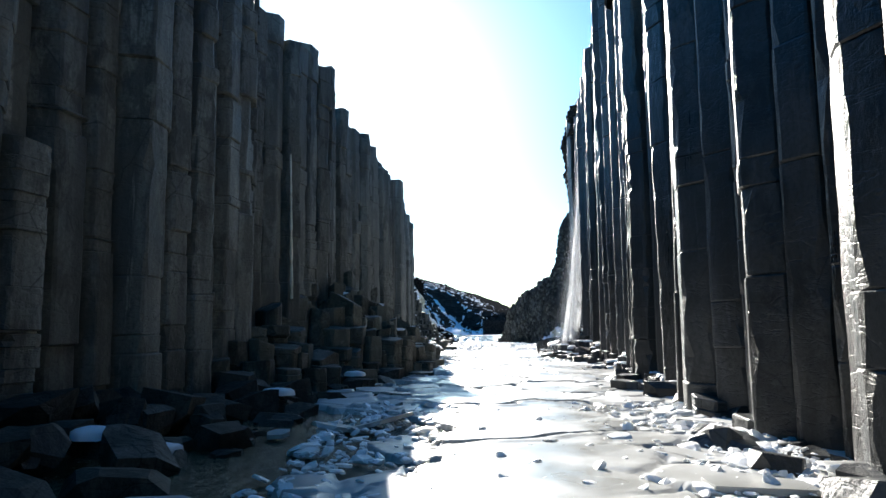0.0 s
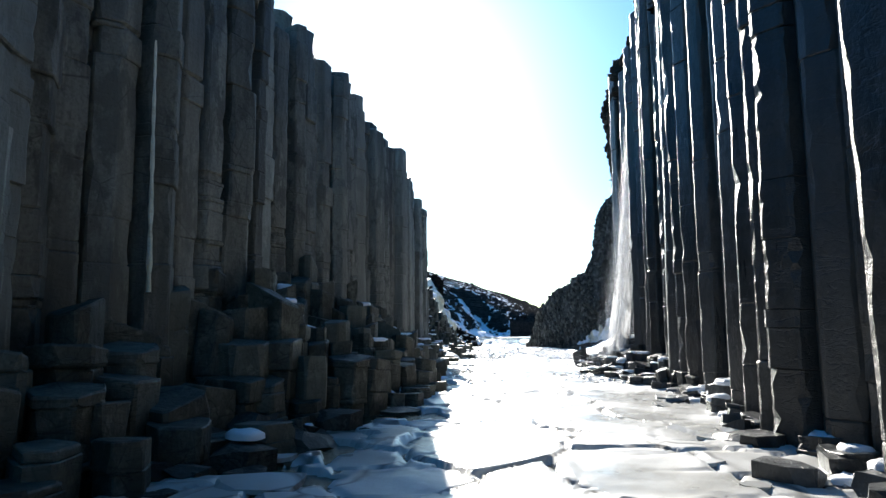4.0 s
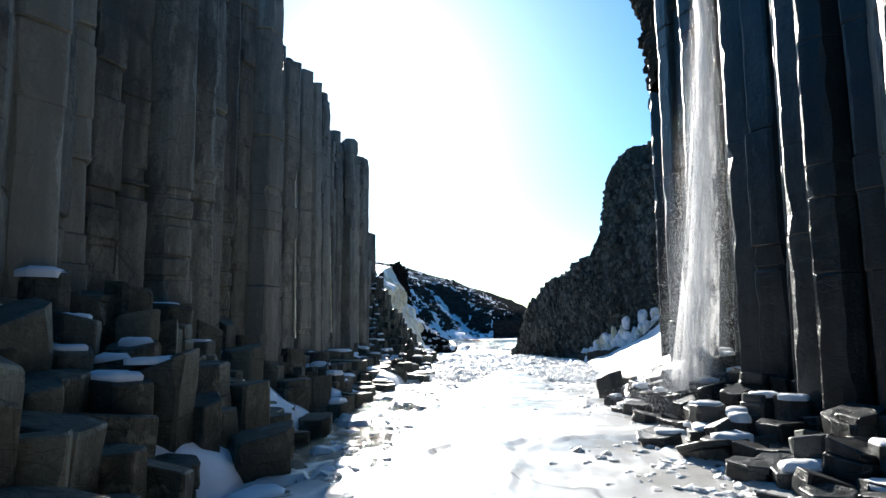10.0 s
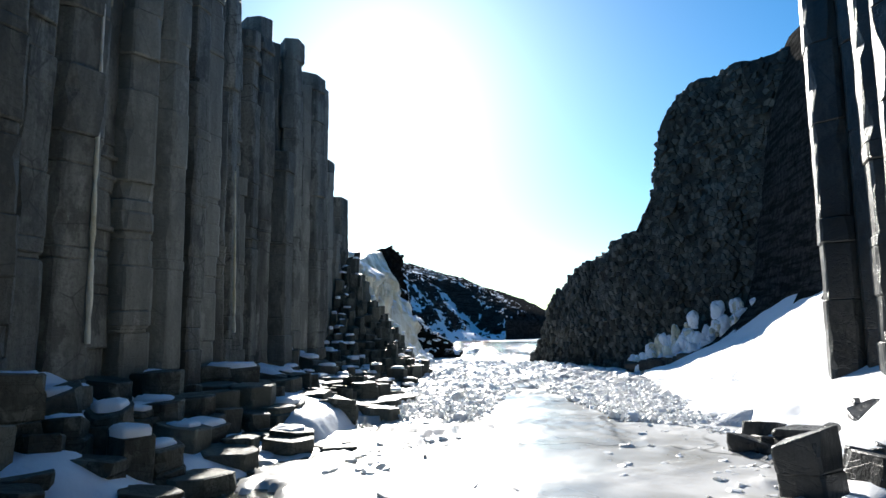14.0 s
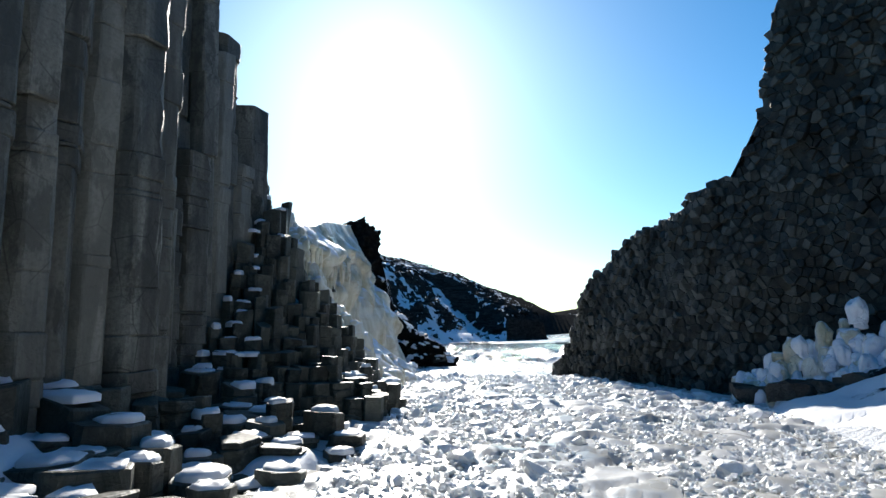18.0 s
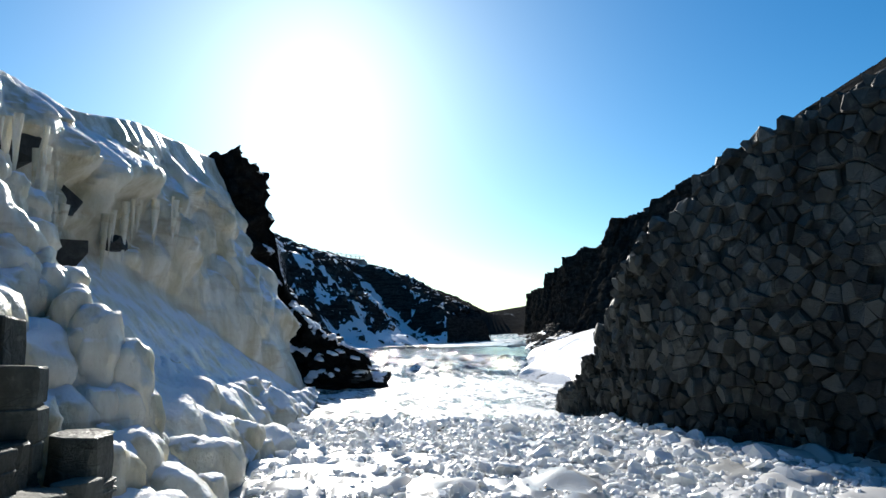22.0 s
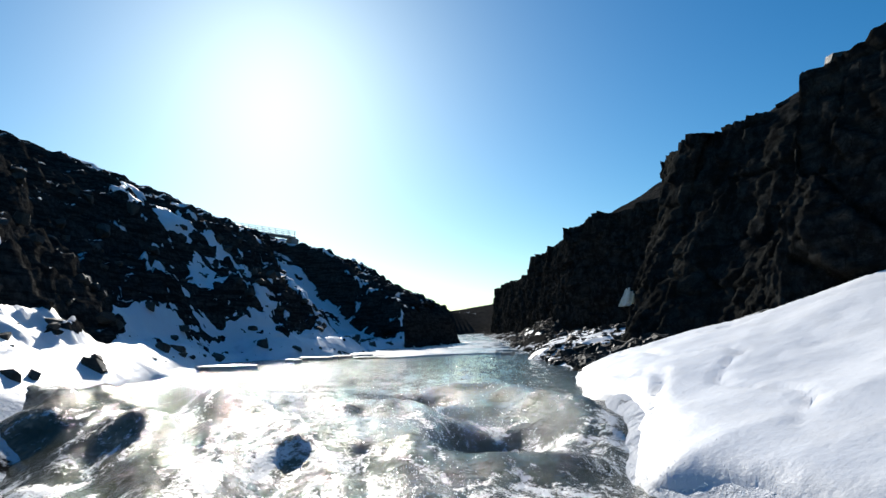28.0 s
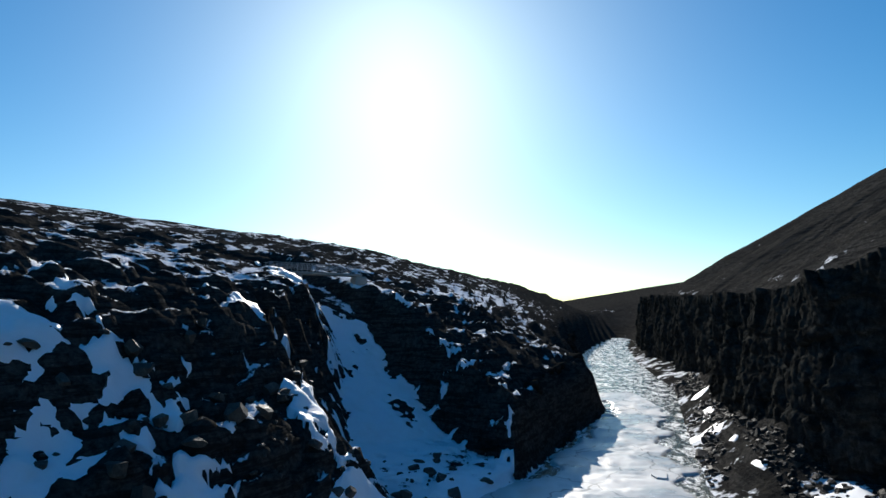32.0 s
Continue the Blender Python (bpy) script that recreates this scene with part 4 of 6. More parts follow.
base_of = lambda y: float(river_level(y)) + (1 - float(step(186, 204, y))) * np.interp(float(cliff_foot(y)), (0, 2, 8, 16, 22, 30, 60), (0.35, 1.1, 2.9, 6.1, 8.9, 12.5, 25)) + float(step(186, 204, y)) * np.interp(float(cliff_foot(y)), (0.8, 9, 18, 60), (0.3, 2.8, 4.2, 8))
far_knot = lambda y: (float(shore_right(y) + cliff_foot(y)) + 0.7, y, base_of(y) - 1.5, float(river_level(y) + cliff_top(y)) + 0.3)
cliff_sheet("far_cliff", [far_knot(y) for y in np.arange(140, 301, 3.0)], -1, 0.19, 0.17, lambda y: 0.10 + lean_back(y) / 19, ledges(3, 0.85), M_CLIFF, "dark broken basalt cliff under a stony slope")
cliff_sheet("distant_cliff", [far_knot(y) for y in np.arange(300, 561, 10.0)], -1, 0.5, 0.4, 0.10, ledges(4, 0.95), M_CLIFF, "dark basalt cliff along the distant river")
cliff_sheet("far_cliff_left", [(float(shore_left(y)) - 1.2, y, float(river_level(y)) - 1.0, float(river_level(y)) + float(np.interp(y, (262, 272, 300, 330, 345, 430, 520), (3, 7.5, 9.5, 9, 7, 9, 9)))) for y in np.arange(262, 520, 4.0)],
            1, 0.3, 0.26, 0.25, ledges(13, 0.95), M_CLIFF, "dark low rock cliff at the river's far bend")

# the second cliff: backing for the ends of lying columns
SECOND = [(40, 108, 6, 28.5), (34, 112.5, 4, 28), (30, 117.5, 2.0, 27.4), (27.4, 120.8, 0.5, 27.2), (25.0, 124.0, -0.8, 26.6), (23.5, 125.5, -1, 23.0), (22.6, 126.6, -1, 16.5), (21.5, 128.0, -1, 14.2),
          (19.1, 132, -1, 12.4), (16.8, 137.5, -1, 10.8), (15.4, 141, -1, 8.4), (14.6, 143.2, -1, 5.4), (14.2, 145.0, -1, 2.8), (13.7, 147, -1, 0.6), (15.0, 147.6, -1, 2.0), (16.2, 144.5, -1, 6.8), (17.6, 141, -1, 9.6), (20.4, 133.5, -1, 12.2), (22.6, 129.6, -1, 13.8), (24.6, 127.8, -1, 19), (27, 125.5, 1, 25), (30.5, 122, 3, 26.5)]
cliff_sheet("second_cliff", SECOND, -1, 0.16, 0.16, 0.03, lambda x, y, z, s, v: swell(s, z) + 0.02 + 0.16 * fbm(s, z, None, 4, 29), M_STONE, "steep cliff of packed basalt column ends like cobbles", lip_back=0.7)

# ---- frozen waterfall on the left ----
frozen = tagged(new("frozen_waterfall"), "frozen waterfall of milky yellow-stained ice over snow", "frozen waterfall")
fy, fv = np.arange(128.6, 157.5, 0.14), np.linspace(0, 1, 190)
FY, FV = np.meshgrid(fy, fv, indexing="ij")
crest_z = rim_left(FY) + 0.4 - 1.1 * step(145, 137, FY)
low_x = line((125, -5.2), (130, -6.6), (137, -6.9), (144, -5.4), (149, -3.0), (153, -1.2), (157.5, -1.6))(FY)
low_z = line((125, 6.2), (130, 7.8), (137, 7.4), (144, 5.4), (149, 2.6), (153, 0.7), (157.5, 0.4))(FY)
foot_x = line((125, -1.0), (130, 0.2), (149, 0.1), (153, -0.2), (157.5, -0.8))(FY)
PX = np.where(FV < 0.28, -16 + (FV / 0.28) * 8.2, np.where(FV < 0.72, -7.8 + (low_x + 7.8) * np.clip((FV - 0.28) / 0.44, 0, 1) ** 1.25, low_x + (foot_x - low_x) * (FV - 0.72) / 0.28))
PZ = np.where(FV < 0.28, crest_z + 0.6 - 0.7 * (FV / 0.28) ** 2, np.where(FV < 0.72, crest_z - 0.1 + (low_z - crest_z + 0.1) * ((FV - 0.28) / 0.44), low_z + (-0.4 - low_z) * np.clip((FV - 0.72) / 0.28, 0, 1) ** 0.9))
curtain = np.sin(np.clip((FV - 0.26) / 0.48, 0, 1) * math.pi)
bulge = curtain * (0.9 * vnoise(FY * 0.33, PZ * 0.09, None, 5) + 0.55 * np.abs(vnoise(FY * 0.9, PZ * 0.22, None, 15)) + 0.22 * np.abs(vnoise(FY * 2.2, PZ * 0.5, None, 25)) + 0.5)
undercut = -1.5 * np.exp(-((FV - 0.57) / 0.07) ** 2) * step(146, 141, FY) * (0.7 + 0.5 * vnoise(FY * 0.7, FY * 0, None, 33))
apron = step(0.70, 0.80, FV)
k1, k2, ko = cells(FY * 0.62, PX * 0.62, None, 61)
k3, k4, ko2 = cells(FY * 1.5, PX * 1.5, None, 64)
dome = np.sqrt(np.clip(1 - (k1 / 0.78) ** 2, 0, 1)) * (0.35 + 0.9 * ko) + 0.35 * np.sqrt(np.clip(1 - (k3 / 0.8) ** 2, 0, 1)) * ko2
lumps = apron * ((0.06 + 0.94 * step(0.87, 0.94, FV)) * 0.8 * dome + 0.10 * fbm(FY * 1.5, PX * 1.5, None, 4, 62))
wy, wz = FY + 0.9 * vnoise(FY * 0.4, PZ * 0.4, None, 97), PZ + 0.9 * vnoise(FY * 0.4, PZ * 0.4, None, 98)
b1, b2_, bo = cells(wy * 0.26, wz * 0.21, None, 91)
b3, b4, bo2 = cells(wy * 0.62, wz * 0.42, None, 95)
b5, b6, bo3 = cells(wy * 1.5, wz * 0.85, None, 99)
round_of = lambda q, r: np.sqrt(np.clip(1 - (q / r) ** 2, 0, 1))
bulge = bulge * 0.12 + curtain * (1.7 * np.exp(-(b1 / 0.55) ** 2) * (0.4 + 0.9 * bo) + 0.85 * np.exp(-(b3 / 0.5) ** 2) * (0.3 + bo2) + 0.36 * round_of(b5, 0.9) * bo3 + 0.10 * fbm(FY * 2.5, PZ * 1.6, None, 4, 101))
tuck = step(130.6, 128.6, FY) * (1 - apron)
F = np.stack([PX + bulge * (1 - tuck) + undercut - 2.0 * tuck + 0.3 * lumps - 2.2 * step(155.8, 157.4, FY), FY, PZ - 4.5 * tuck + lumps - 1.0 * step(156.2, 157.4, FY) * apron + 0.25 * curtain * vnoise(FY * 0.5, PZ * 0.4, None, 17)], -1)
part("ice_curtain", grid_mesh("ice_curtain", F, flip=True), M_FALLICE, frozen)


# ---- stones of the second cliff: the flat many-sided ends of lying columns, fitted like paving ----
rng = random.Random(11)
cobbled = tagged(new("cobbled_cliff"), "fitted many-sided basalt column ends on the second cliff", "cliff", kind="structure")
sk = np.array(SECOND[:17], float)
srun = np.concatenate([[0], np.cumsum(np.hypot(*(sk[1:, :2] - sk[:-1, :2]).T))])
CS, CZ = 0.44, 0.56
nu, nv = int(srun[-1] / CS) + 3, 53
seeds = [[(CS * (i - 1 + 0.5 * (j % 2) + rng.uniform(-0.45, 0.45)), CZ * (j - 1.5 + rng.uniform(-0.48, 0.48))) for j in range(nv)] for i in range(nu)]


def clipped(ring, ax, ay, bx, by):
    """The part of a ring nearer to a than to b."""
    nx, ny = bx - ax, by - ay
    c = (nx * (ax + bx) + ny * (ay + by)) / 2
    out = []
    for (px, py), (qx, qy) in zip(ring, ring[1:] + ring[:1]):
        dp, dq = nx * px + ny * py - c, nx * qx + ny * qy - c
        if dp <= 0:
            out.append((px, py))
        if dp * dq < 0:
            k = dp / (dp - dq)
            out.append((px + (qx - px) * k, py + (qy - py) * k))
    return out


def on_face(s, z):
    """The place and the outward direction on the second cliff's face."""
    px, py, zb = (float(np.interp(s, srun, sk[:, i])) for i in range(3))
    qx, qy = (float(np.interp(s + 1.2, srun, sk[:, i])) - float(np.interp(s - 1.2, srun, sk[:, i])) for i in range(2))
    ln = math.hypot(qx, qy) or 1.0
    out = Vector((-qy / ln, qx / ln, 0.0))
    d = float(swell(np.array([s]), np.array([z]))[0]) - 0.03 * (z - zb) + 0.22
    return Vector((px, py, z)) + out * d, out, Vector((qx / ln, qy / ln, 0.0))


near_ends, rest = 0, Pile()
for i in range(2, nu - 2):
    for j in range(1, nv - 2):
        s, z = seeds[i][j]
        if rng.random() < 0.10 or z > float(np.interp(s, srun, sk[:, 3])) + rng.uniform(-0.3, 0.4) or z < float(np.interp(s, srun, sk[:, 2])) - 0.3:
            continue
        ring = [(s - 1.1, z - 1.1), (s + 1.1, z - 1.1), (s + 1.1, z + 1.1), (s - 1.1, z + 1.1)]
        for di in (-2, -1, 0, 1, 2):
            for dj in (-2, -1, 0, 1, 2):
                if (di or dj) and 0 <= i + di < nu and 0 <= j + dj < nv:
                    ring = clipped(ring, s, z, *seeds[i + di][j + dj])
        at, out, side = on_face(s, z)
        proud = rng.gauss(0.0, 0.06) + (rng.uniform(0.08, 0.25) if rng.random() < 0.10 else 0)
        tu, tv = rng.gauss(0, 0.15), rng.gauss(-0.05, 0.16)
        n, vs = len(ring), []
        for shrink, depth in ((1.0, -0.5), (0.97, proud - 0.07), (0.80, proud)):
            for u, w in ring:
                du, dw = (u - s) * shrink, (w - z) * shrink
                h = depth + (tu * du + tv * dw if depth > -0.4 else 0) + rng.gauss(0, 0.022)
                vs.append(tuple(side * du + Vector((0, 0, dw)) + out * h))
        fs = [(q * n + k, q * n + (k + 1) % n, (q + 1) * n + (k + 1) % n, (q + 1) * n + k) for q in (0, 1) for k in range(n)] + [tuple(2 * n + k for k in range(n))]
        if near_ends < 300 and z < 4.0 and at.y > 131:
            part("column_end", mesh_of("column_end", vs, [f[::-1] for f in fs]), M_STONE, cobbled).matrix_basis = Matrix.Translation(at)
            near_ends += 1
        else:
            rest.add((vs, [f[::-1] for f in fs]), Matrix.Translation(at))
tagged(part("column_ends", mesh_of("column_ends", rest.v, rest.f), M_STONE, cobbled), kind="stuff")
# knobbly broken blocks round the low end of the cliff and along its foot
knobs = Pile()
knob_shapes = [lump(rng, 1.0, rng.uniform(0.7, 1.0), rng.uniform(0.8, 1.3), rng.randint(7, 11)) for _ in range(10)]
tip_run = float(srun[10])
for i in range(1500):
    s = rng.uniform(tip_run, float(srun[-1])) if i < 900 else rng.uniform(8.0, tip_run)
    top = float(np.interp(s, srun, sk[:, 3]))
    z = rng.uniform(-0.3, top + 0.1) if i < 900 else rng.uniform(-0.4, 1.0) * rng.random()
    at, out, side = on_face(s, z)
    r = rng.uniform(0.10, 0.26)
    knobs.add(rng.choice(knob_shapes), Matrix.LocRotScale(at + out * rng.uniform(-0.12, 0.16), Euler((rng.gauss(0, 0.3), rng.gauss(0, 0.3), rng.uniform(0, 6.3))), (r, r, r * rng.uniform(1.0, 1.7))))
tagged(part("broken_blocks", mesh_of("broken_blocks", knobs.v, knobs.f), M_STONE, cobbled), kind="stuff")


# ---- broken columns along both banks ----
def cap(rng, r, thick):
    """A soft patch of snow, as vertices and faces."""
    n = 12
    rim = [(math.cos(i / n * math.tau) * r * rng.uniform(0.5, 1.15), math.sin(i / n * math.tau) * r * rng.uniform(0.5, 1.0)) for i in range(n)]
    lvl = ((1.0, -0.08), (0.97, 0.35 * thick), (0.75, 0.85 * thick), (0.35, thick))
    vs = [(x * k, y * k, z + rng.uniform(-0.02, 0.02)) for k, z in lvl for x, y in rim] + [(0, 0, thick)]
    fs = [(a * n + i, a * n + (i + 1) % n, (a + 1) * n + (i + 1) % n, (a + 1) * n + i) for a in range(len(lvl) - 1) for i in range(n)]
    fs += [((len(lvl) - 1) * n + i, (len(lvl) - 1) * n + (i + 1) % n, len(vs) - 1) for i in range(n)]
    return vs, fs


def fitted_cap(rng, me, thick):
    """Snow lying on a stub: it follows the outline of the broken top, in the stub's own plan, z from the top."""
    tops = [me.vertices[i].co for i in me.polygons[len(me.polygons) - 1].vertices]
    n = len(tops)
    cx, cy = sum(v.x for v in tops) / n, sum(v.y for v in tops) / n
    off = (rng.uniform(-0.4, 0.4), rng.uniform(-0.4, 0.4))
    small = rng.uniform(0.55, 0.98)
    z0 = max(v.z for v in tops)
    rows = ((small, -0.10, 0), (small * 1.01, 0.35 * thick, 0), (small * 0.86, 0.8 * thick, 0.05), (small * 0.45, thick, 0.03))
    vs = [(cx + (v.x - cx) * k + off[0] * (1 - small) * 2, cy + (v.y - cy) * k + off[1] * (1 - small) * 2, z + rng.uniform(-jit, jit)) for k, z, jit in rows for v in tops] + [(cx, cy, thick)]
    fs = [(a * n + i, a * n + (i + 1) % n, (a + 1) * n + (i + 1) % n, (a + 1) * n + i) for a in range(3) for i in range(n)]
    return vs, fs + [(3 * n + i, 3 * n + (i + 1) % n, len(vs) - 1) for i in range(n)]


stub_h = line((0, 1.2), (25, 1.7), (33, 4.2), (42, 7.0), (52, 6.8), (62, 5.0), (75, 3.2), (90, 1.8), (105, 1.7), (114.5, 2.0), (118.5, 6.5), (122, 12.2), (125, 13.6), (129, 13.6), (132, 11))
stub_snow = line((0, 0.02), (40, 0.04), (55, 0.12), (70, 0.22), (85, 0.32), (98, 0.36), (110, 0.36), (114, 0.20), (132, 0.16))


def stubs(name, label, wall, shore, y0, y1, tall, meshes, outward, rng, snow_chance, group_snow, drop=1.35, fine=1.0, base_tall=4.0, loose=0.012):
    """Broken columns between a wall and the water, each a part, stepping down to the shore."""
    holder = tagged(new(name), label, "rock terrace", kind="structure")
    y, odd = y0, 0
    while y < y1:
        x_wall, x_shore = float(wall(y)), float(shore(y))
        wide = abs(x_shore - x_wall) + 0.6
        u = 0.3 + odd * 0.6
        while u < wide:
            t = u / wide
            x, yy = x_wall + outward * u + rng.uniform(-0.2, 0.2), y + rng.uniform(-0.2, 0.2)
            lie = float(vnoise(np.array([x * 0.36]), np.array([yy * 0.36]), None, 12)[0])
            h = float(tall(y)) * (1 - t) ** drop + lie * (0.35 + 0.13 * float(tall(y))) + 0.35
            h = max(0.12, round(h / 0.6) * 0.6 + rng.gauss(0, 0.07) + (rng.uniform(-0.9, 0.9) if rng.random() < 0.18 else 0))
            if not (t > 0.75 and rng.random() < 0.35):
                r = rng.uniform(0.60, 1.0) * fine
                me = rng.choice(meshes)
                turn = rng.uniform(0, 6.3)
                ob = new("column_stub", me)
                ob.parent = holder
                tip = loose if rng.random() < 0.93 else 0.08
                ob.matrix_basis = Matrix.LocRotScale((x, yy, -0.9), Euler((rng.gauss(0, tip), rng.gauss(0, tip), turn)), (r, r, (h + 0.9) / base_tall))
                drift = float(vnoise(np.array([x * 0.30 + 50]), np.array([yy * 0.30]), None, 19)[0]) + rng.gauss(0, 0.1)
                if drift > 0.6 * (1 - 2 * float(snow_chance(y))):
                    group_snow.add(fitted_cap(rng, me, rng.uniform(0.06, 0.20)), Matrix.LocRotScale((x, yy, h), Euler((0, 0, turn)), (r, r, 1)))
            u += 1.24 * fine * rng.uniform(0.8, 1.2)
        y += 1.12 * fine
        odd = 1 - odd


rng = random.Random(21)
stub_meshes = [stub_mesh(rng, "column_stub", 4.0, rng.randint(2, 5)) for _ in range(22)]
for me in stub_meshes:
    me.materials.append(M_STUB)
snow_left, snow_right = Pile(), Pile()
for nm, a, b in (("lower_terrace", 24, 62), ("middle_terrace", 62, 96), ("upper_terrace", 96, 115)):
    stubs(nm, "stepped terrace of broken basalt columns with snow", lambda y: wall_left(y) + 0.5, lambda y: shore_left(y) - 0.2, a, b, stub_h, stub_meshes, 1, rng, stub_snow, snow_left)
stair_meshes = [stub_mesh(rng, "column_stub", 10.0, rng.randint(8, 12)) for _ in range(14)]
for me in stair_meshes:
    me.materials.append(M_STUB)
stubs("stair_terrace", "stair of cracked basalt columns beside the frozen fall", lambda y: wall_left(y) + 0.3, lambda y: shore_left(y) - 0.6 - 1.9 * max(0.0, y - 125.6), 114.6, 129.4, stub_h, stair_meshes, 1, rng, stub_snow, snow_left,
      drop=1.15, fine=0.58, base_tall=10.0)
wet_stubs = [me.copy() for me in stub_meshes]
for me in wet_stubs:
    me.materials.clear()
    me.materials.append(M_COL_R)
stubs("wet_terrace", "low wet broken columns below the dark wall", lambda y: wall_right(y) - 0.4, lambda y: shore_right(y) + 0.5, 14, 88,
      line((0, 0.3), (40, 0.5), (58, 1.2), (66, 1.8), (76, 2.9), (82, 2.4), (88, 1.6)), wet_stubs, -1, rng, line((0, 0.03), (50, 0.16), (75, 0.26), (84, 0.36), (96, 0.5)), snow_right, fine=0.86, loose=0.13)
thing("terrace_snow", mesh_of("terrace_snow", snow_left.v, snow_left.f, True), M_SNOW, "patches of white snow on the broken columns", "snow", kind="stuff")
thing("bank_snow", mesh_of("bank_snow", snow_right.v, snow_right.f, True), M_SNOW, "patches of snow on wet broken columns", "snow", kind="stuff")

# snow lying between the stubs of the upper terrace
sx, sy = np.arange(-10, 3, 0.18), np.arange(40, 126, 0.2)
SX, SY = np.meshgrid(sx, sy)
tt = np.clip((SX - wall_left(SY)) / (shore_left(SY) - wall_left(SY)), 0, 1.2)
sz = stub_h(SY) * (1 - np.clip(tt, 0, 1)) ** 1.35 + 0.25 + 0.10 * fbm(SX * 0.9, SY * 0.9, None, 3, 77) + 0.75 * step(-0.15, 0.45, vnoise(SX * 0.33 + 9, SY * 0.28, None, 78)) - 0.33 - 0.5 * step(88, 60, SY) * step(0.65, 0.3, tt) - 1.2 * step(0.86, 1.05, tt) - 1.2 * step(114, 119, SY) - 0.55 * step(72, 52, SY) - 0.30 * step(94, 102, SY)
thing("drifted_snow", grid_mesh("drifted_snow", np.stack([SX, SY, sz], -1), ((tt > 0.02) & (tt < 1.1))[:-1, :-1]), M_SNOW, "snow drifted between the broken columns", "snow", kind="stuff")


# ---- boulders, slabs and rubble ----
rock_shapes, rock_pieces = [], []
for i in range(16):
    vs, fs = lump(rng, 1.0, rng.uniform(0.65, 1.0), rng.uniform(0.4, 0.8), rng.randint(8, 13))
    me = mesh_of("boulder", vs, fs)
    me.materials.append(M_BOULDER)
    rock_shapes.append(me)
    rock_pieces.append((vs, fs))


wet_shapes = [me.copy() for me in rock_shapes]
for me in wet_shapes:
    me.materials.clear()
    me.materials.append(M_COL_R)


def boulder(x, y, size, sink=0.35, z=None, label="dark angular basalt boulder on the bank", group="bank boulders", shapes=None):
    z = float(height(np.array([x]), np.array([y]))[0]) if z is None else z
    ob = new("boulder", rng.choice(shapes or rock_shapes))
    ob.matrix_basis = Matrix.LocRotScale((x, y, z + size * (0.5 - sink)), Euler((rng.gauss(0, 0.15), rng.gauss(0, 0.15), rng.uniform(0, 6.3))), (size, size, size * rng.uniform(0.75, 1.05)))
    return tagged(ob, label, "boulder", group)


# slabs at the shaded bank near the start
slab_snow = Pile()
for i in range(120):
    y = rng.uniform(4, 38)
    t = rng.random()
    x = float(wall_left(y)) + 0.5 + t * (float(shore_left(y)) - float(wall_left(y)) + 0.8)
    size = rng.uniform(0.35, 0.95)
    z = -0.25 + (1 - t) * 1.0
    boulder(x, y, size, 0.3, z, "dark flat rock slab by the shaded bank", "shaded bank slabs")
    if rng.random() < 0.08:
        slab_snow.add(cap(rng, size * 0.6, 0.12), Matrix.Translation((x, y, z + size * 0.62)))
for x, y, r in ((-5.9, 22.5, 0.6), (-7.4, 13.5, 0.5), (-4.4, 32.0, 0.6)):
    slab_snow.add(cap(rng, r, 0.16), Matrix.Translation((x, y, 0.7)))
thing("slab_snow", mesh_of("slab_snow", slab_snow.v, slab_snow.f, True), M_SNOW, "small snow patches on dark slabs", "snow", kind="stuff")
# dark blocks at the foot of the wet wall
for i in range(60):
    y = rng.uniform(9, 72)
    boulder(float(wall_right(y)) - rng.uniform(0.4, 2.6), y, rng.uniform(0.3, 0.85), 0.3, -0.05, "dark wet rock block at the wall's foot", "wet foot blocks", wet_shapes)
# rubble along the far right strand and on the promontories
rubble = Pile()
spots = []
for i in range(4200):
    y = 196 + 150 * rng.random() ** 1.6
    spots.append((y, rng.uniform(0.6, float(cliff_foot(y)) + 0.5)))
sy_, se_ = np.array(spots).T
sx_ = shore_right(sy_) + se_
open_ = (fbm(sy_ * 0.11, se_ * 0.2, None, 2, 5) < -0.15) & (se_ < 5)
for x, y, z, skip in zip(sx_, sy_, height(sx_, sy_), open_):
    if skip:
        continue
    vs, fs = rng.choice(rock_pieces)
    size = rng.uniform(0.08, 0.32) * (2.2 if rng.random() < 0.08 else 1.0)
    rubble.add((vs, fs), Matrix.LocRotScale((x, y, z + 0.1 * size), Euler((rng.uniform(-0.4, 0.4), rng.uniform(-0.4, 0.4), rng.uniform(0, 6.3))), (size, size, size)))
thing("rubble", mesh_of("rubble", rubble.v, rubble.f), M_BOULDER, "grey rock rubble scattered below the dark cliff", "rubble", kind="stuff")
for x, y, size in ((39.6, 209, 0.9), (45.5, 211, 1.1), (41.5, 210, 0.5), (59, 212, 1.5), (52, 212, 0.7), (62, 214, 1.1), (43.5, 206, 0.6), (48, 213, 0.5)):
    boulder(x, y, size, 0.25, label="loose boulder on the cliff's edge", group="rim boulders")
for x, y, size in ((28.6, 175, 0.9), (32.0, 177, 0.7), (27.6, 175.5, 0.4), (22, 192, 0.35), (24.5, 194, 0.3), (27, 190, 0.35), (30, 196, 0.45)):
    boulder(x, y, size, 0.4, label="dark rock half sunk in the snow bank", group="snow bank rocks")
slope_rocks = Pile()
ry = np.array([rng.uniform(176, 262) for _ in range(420)])
rx = shore_left(ry) - np.array([rng.uniform(0.8, 17.0) for _ in range(420)])
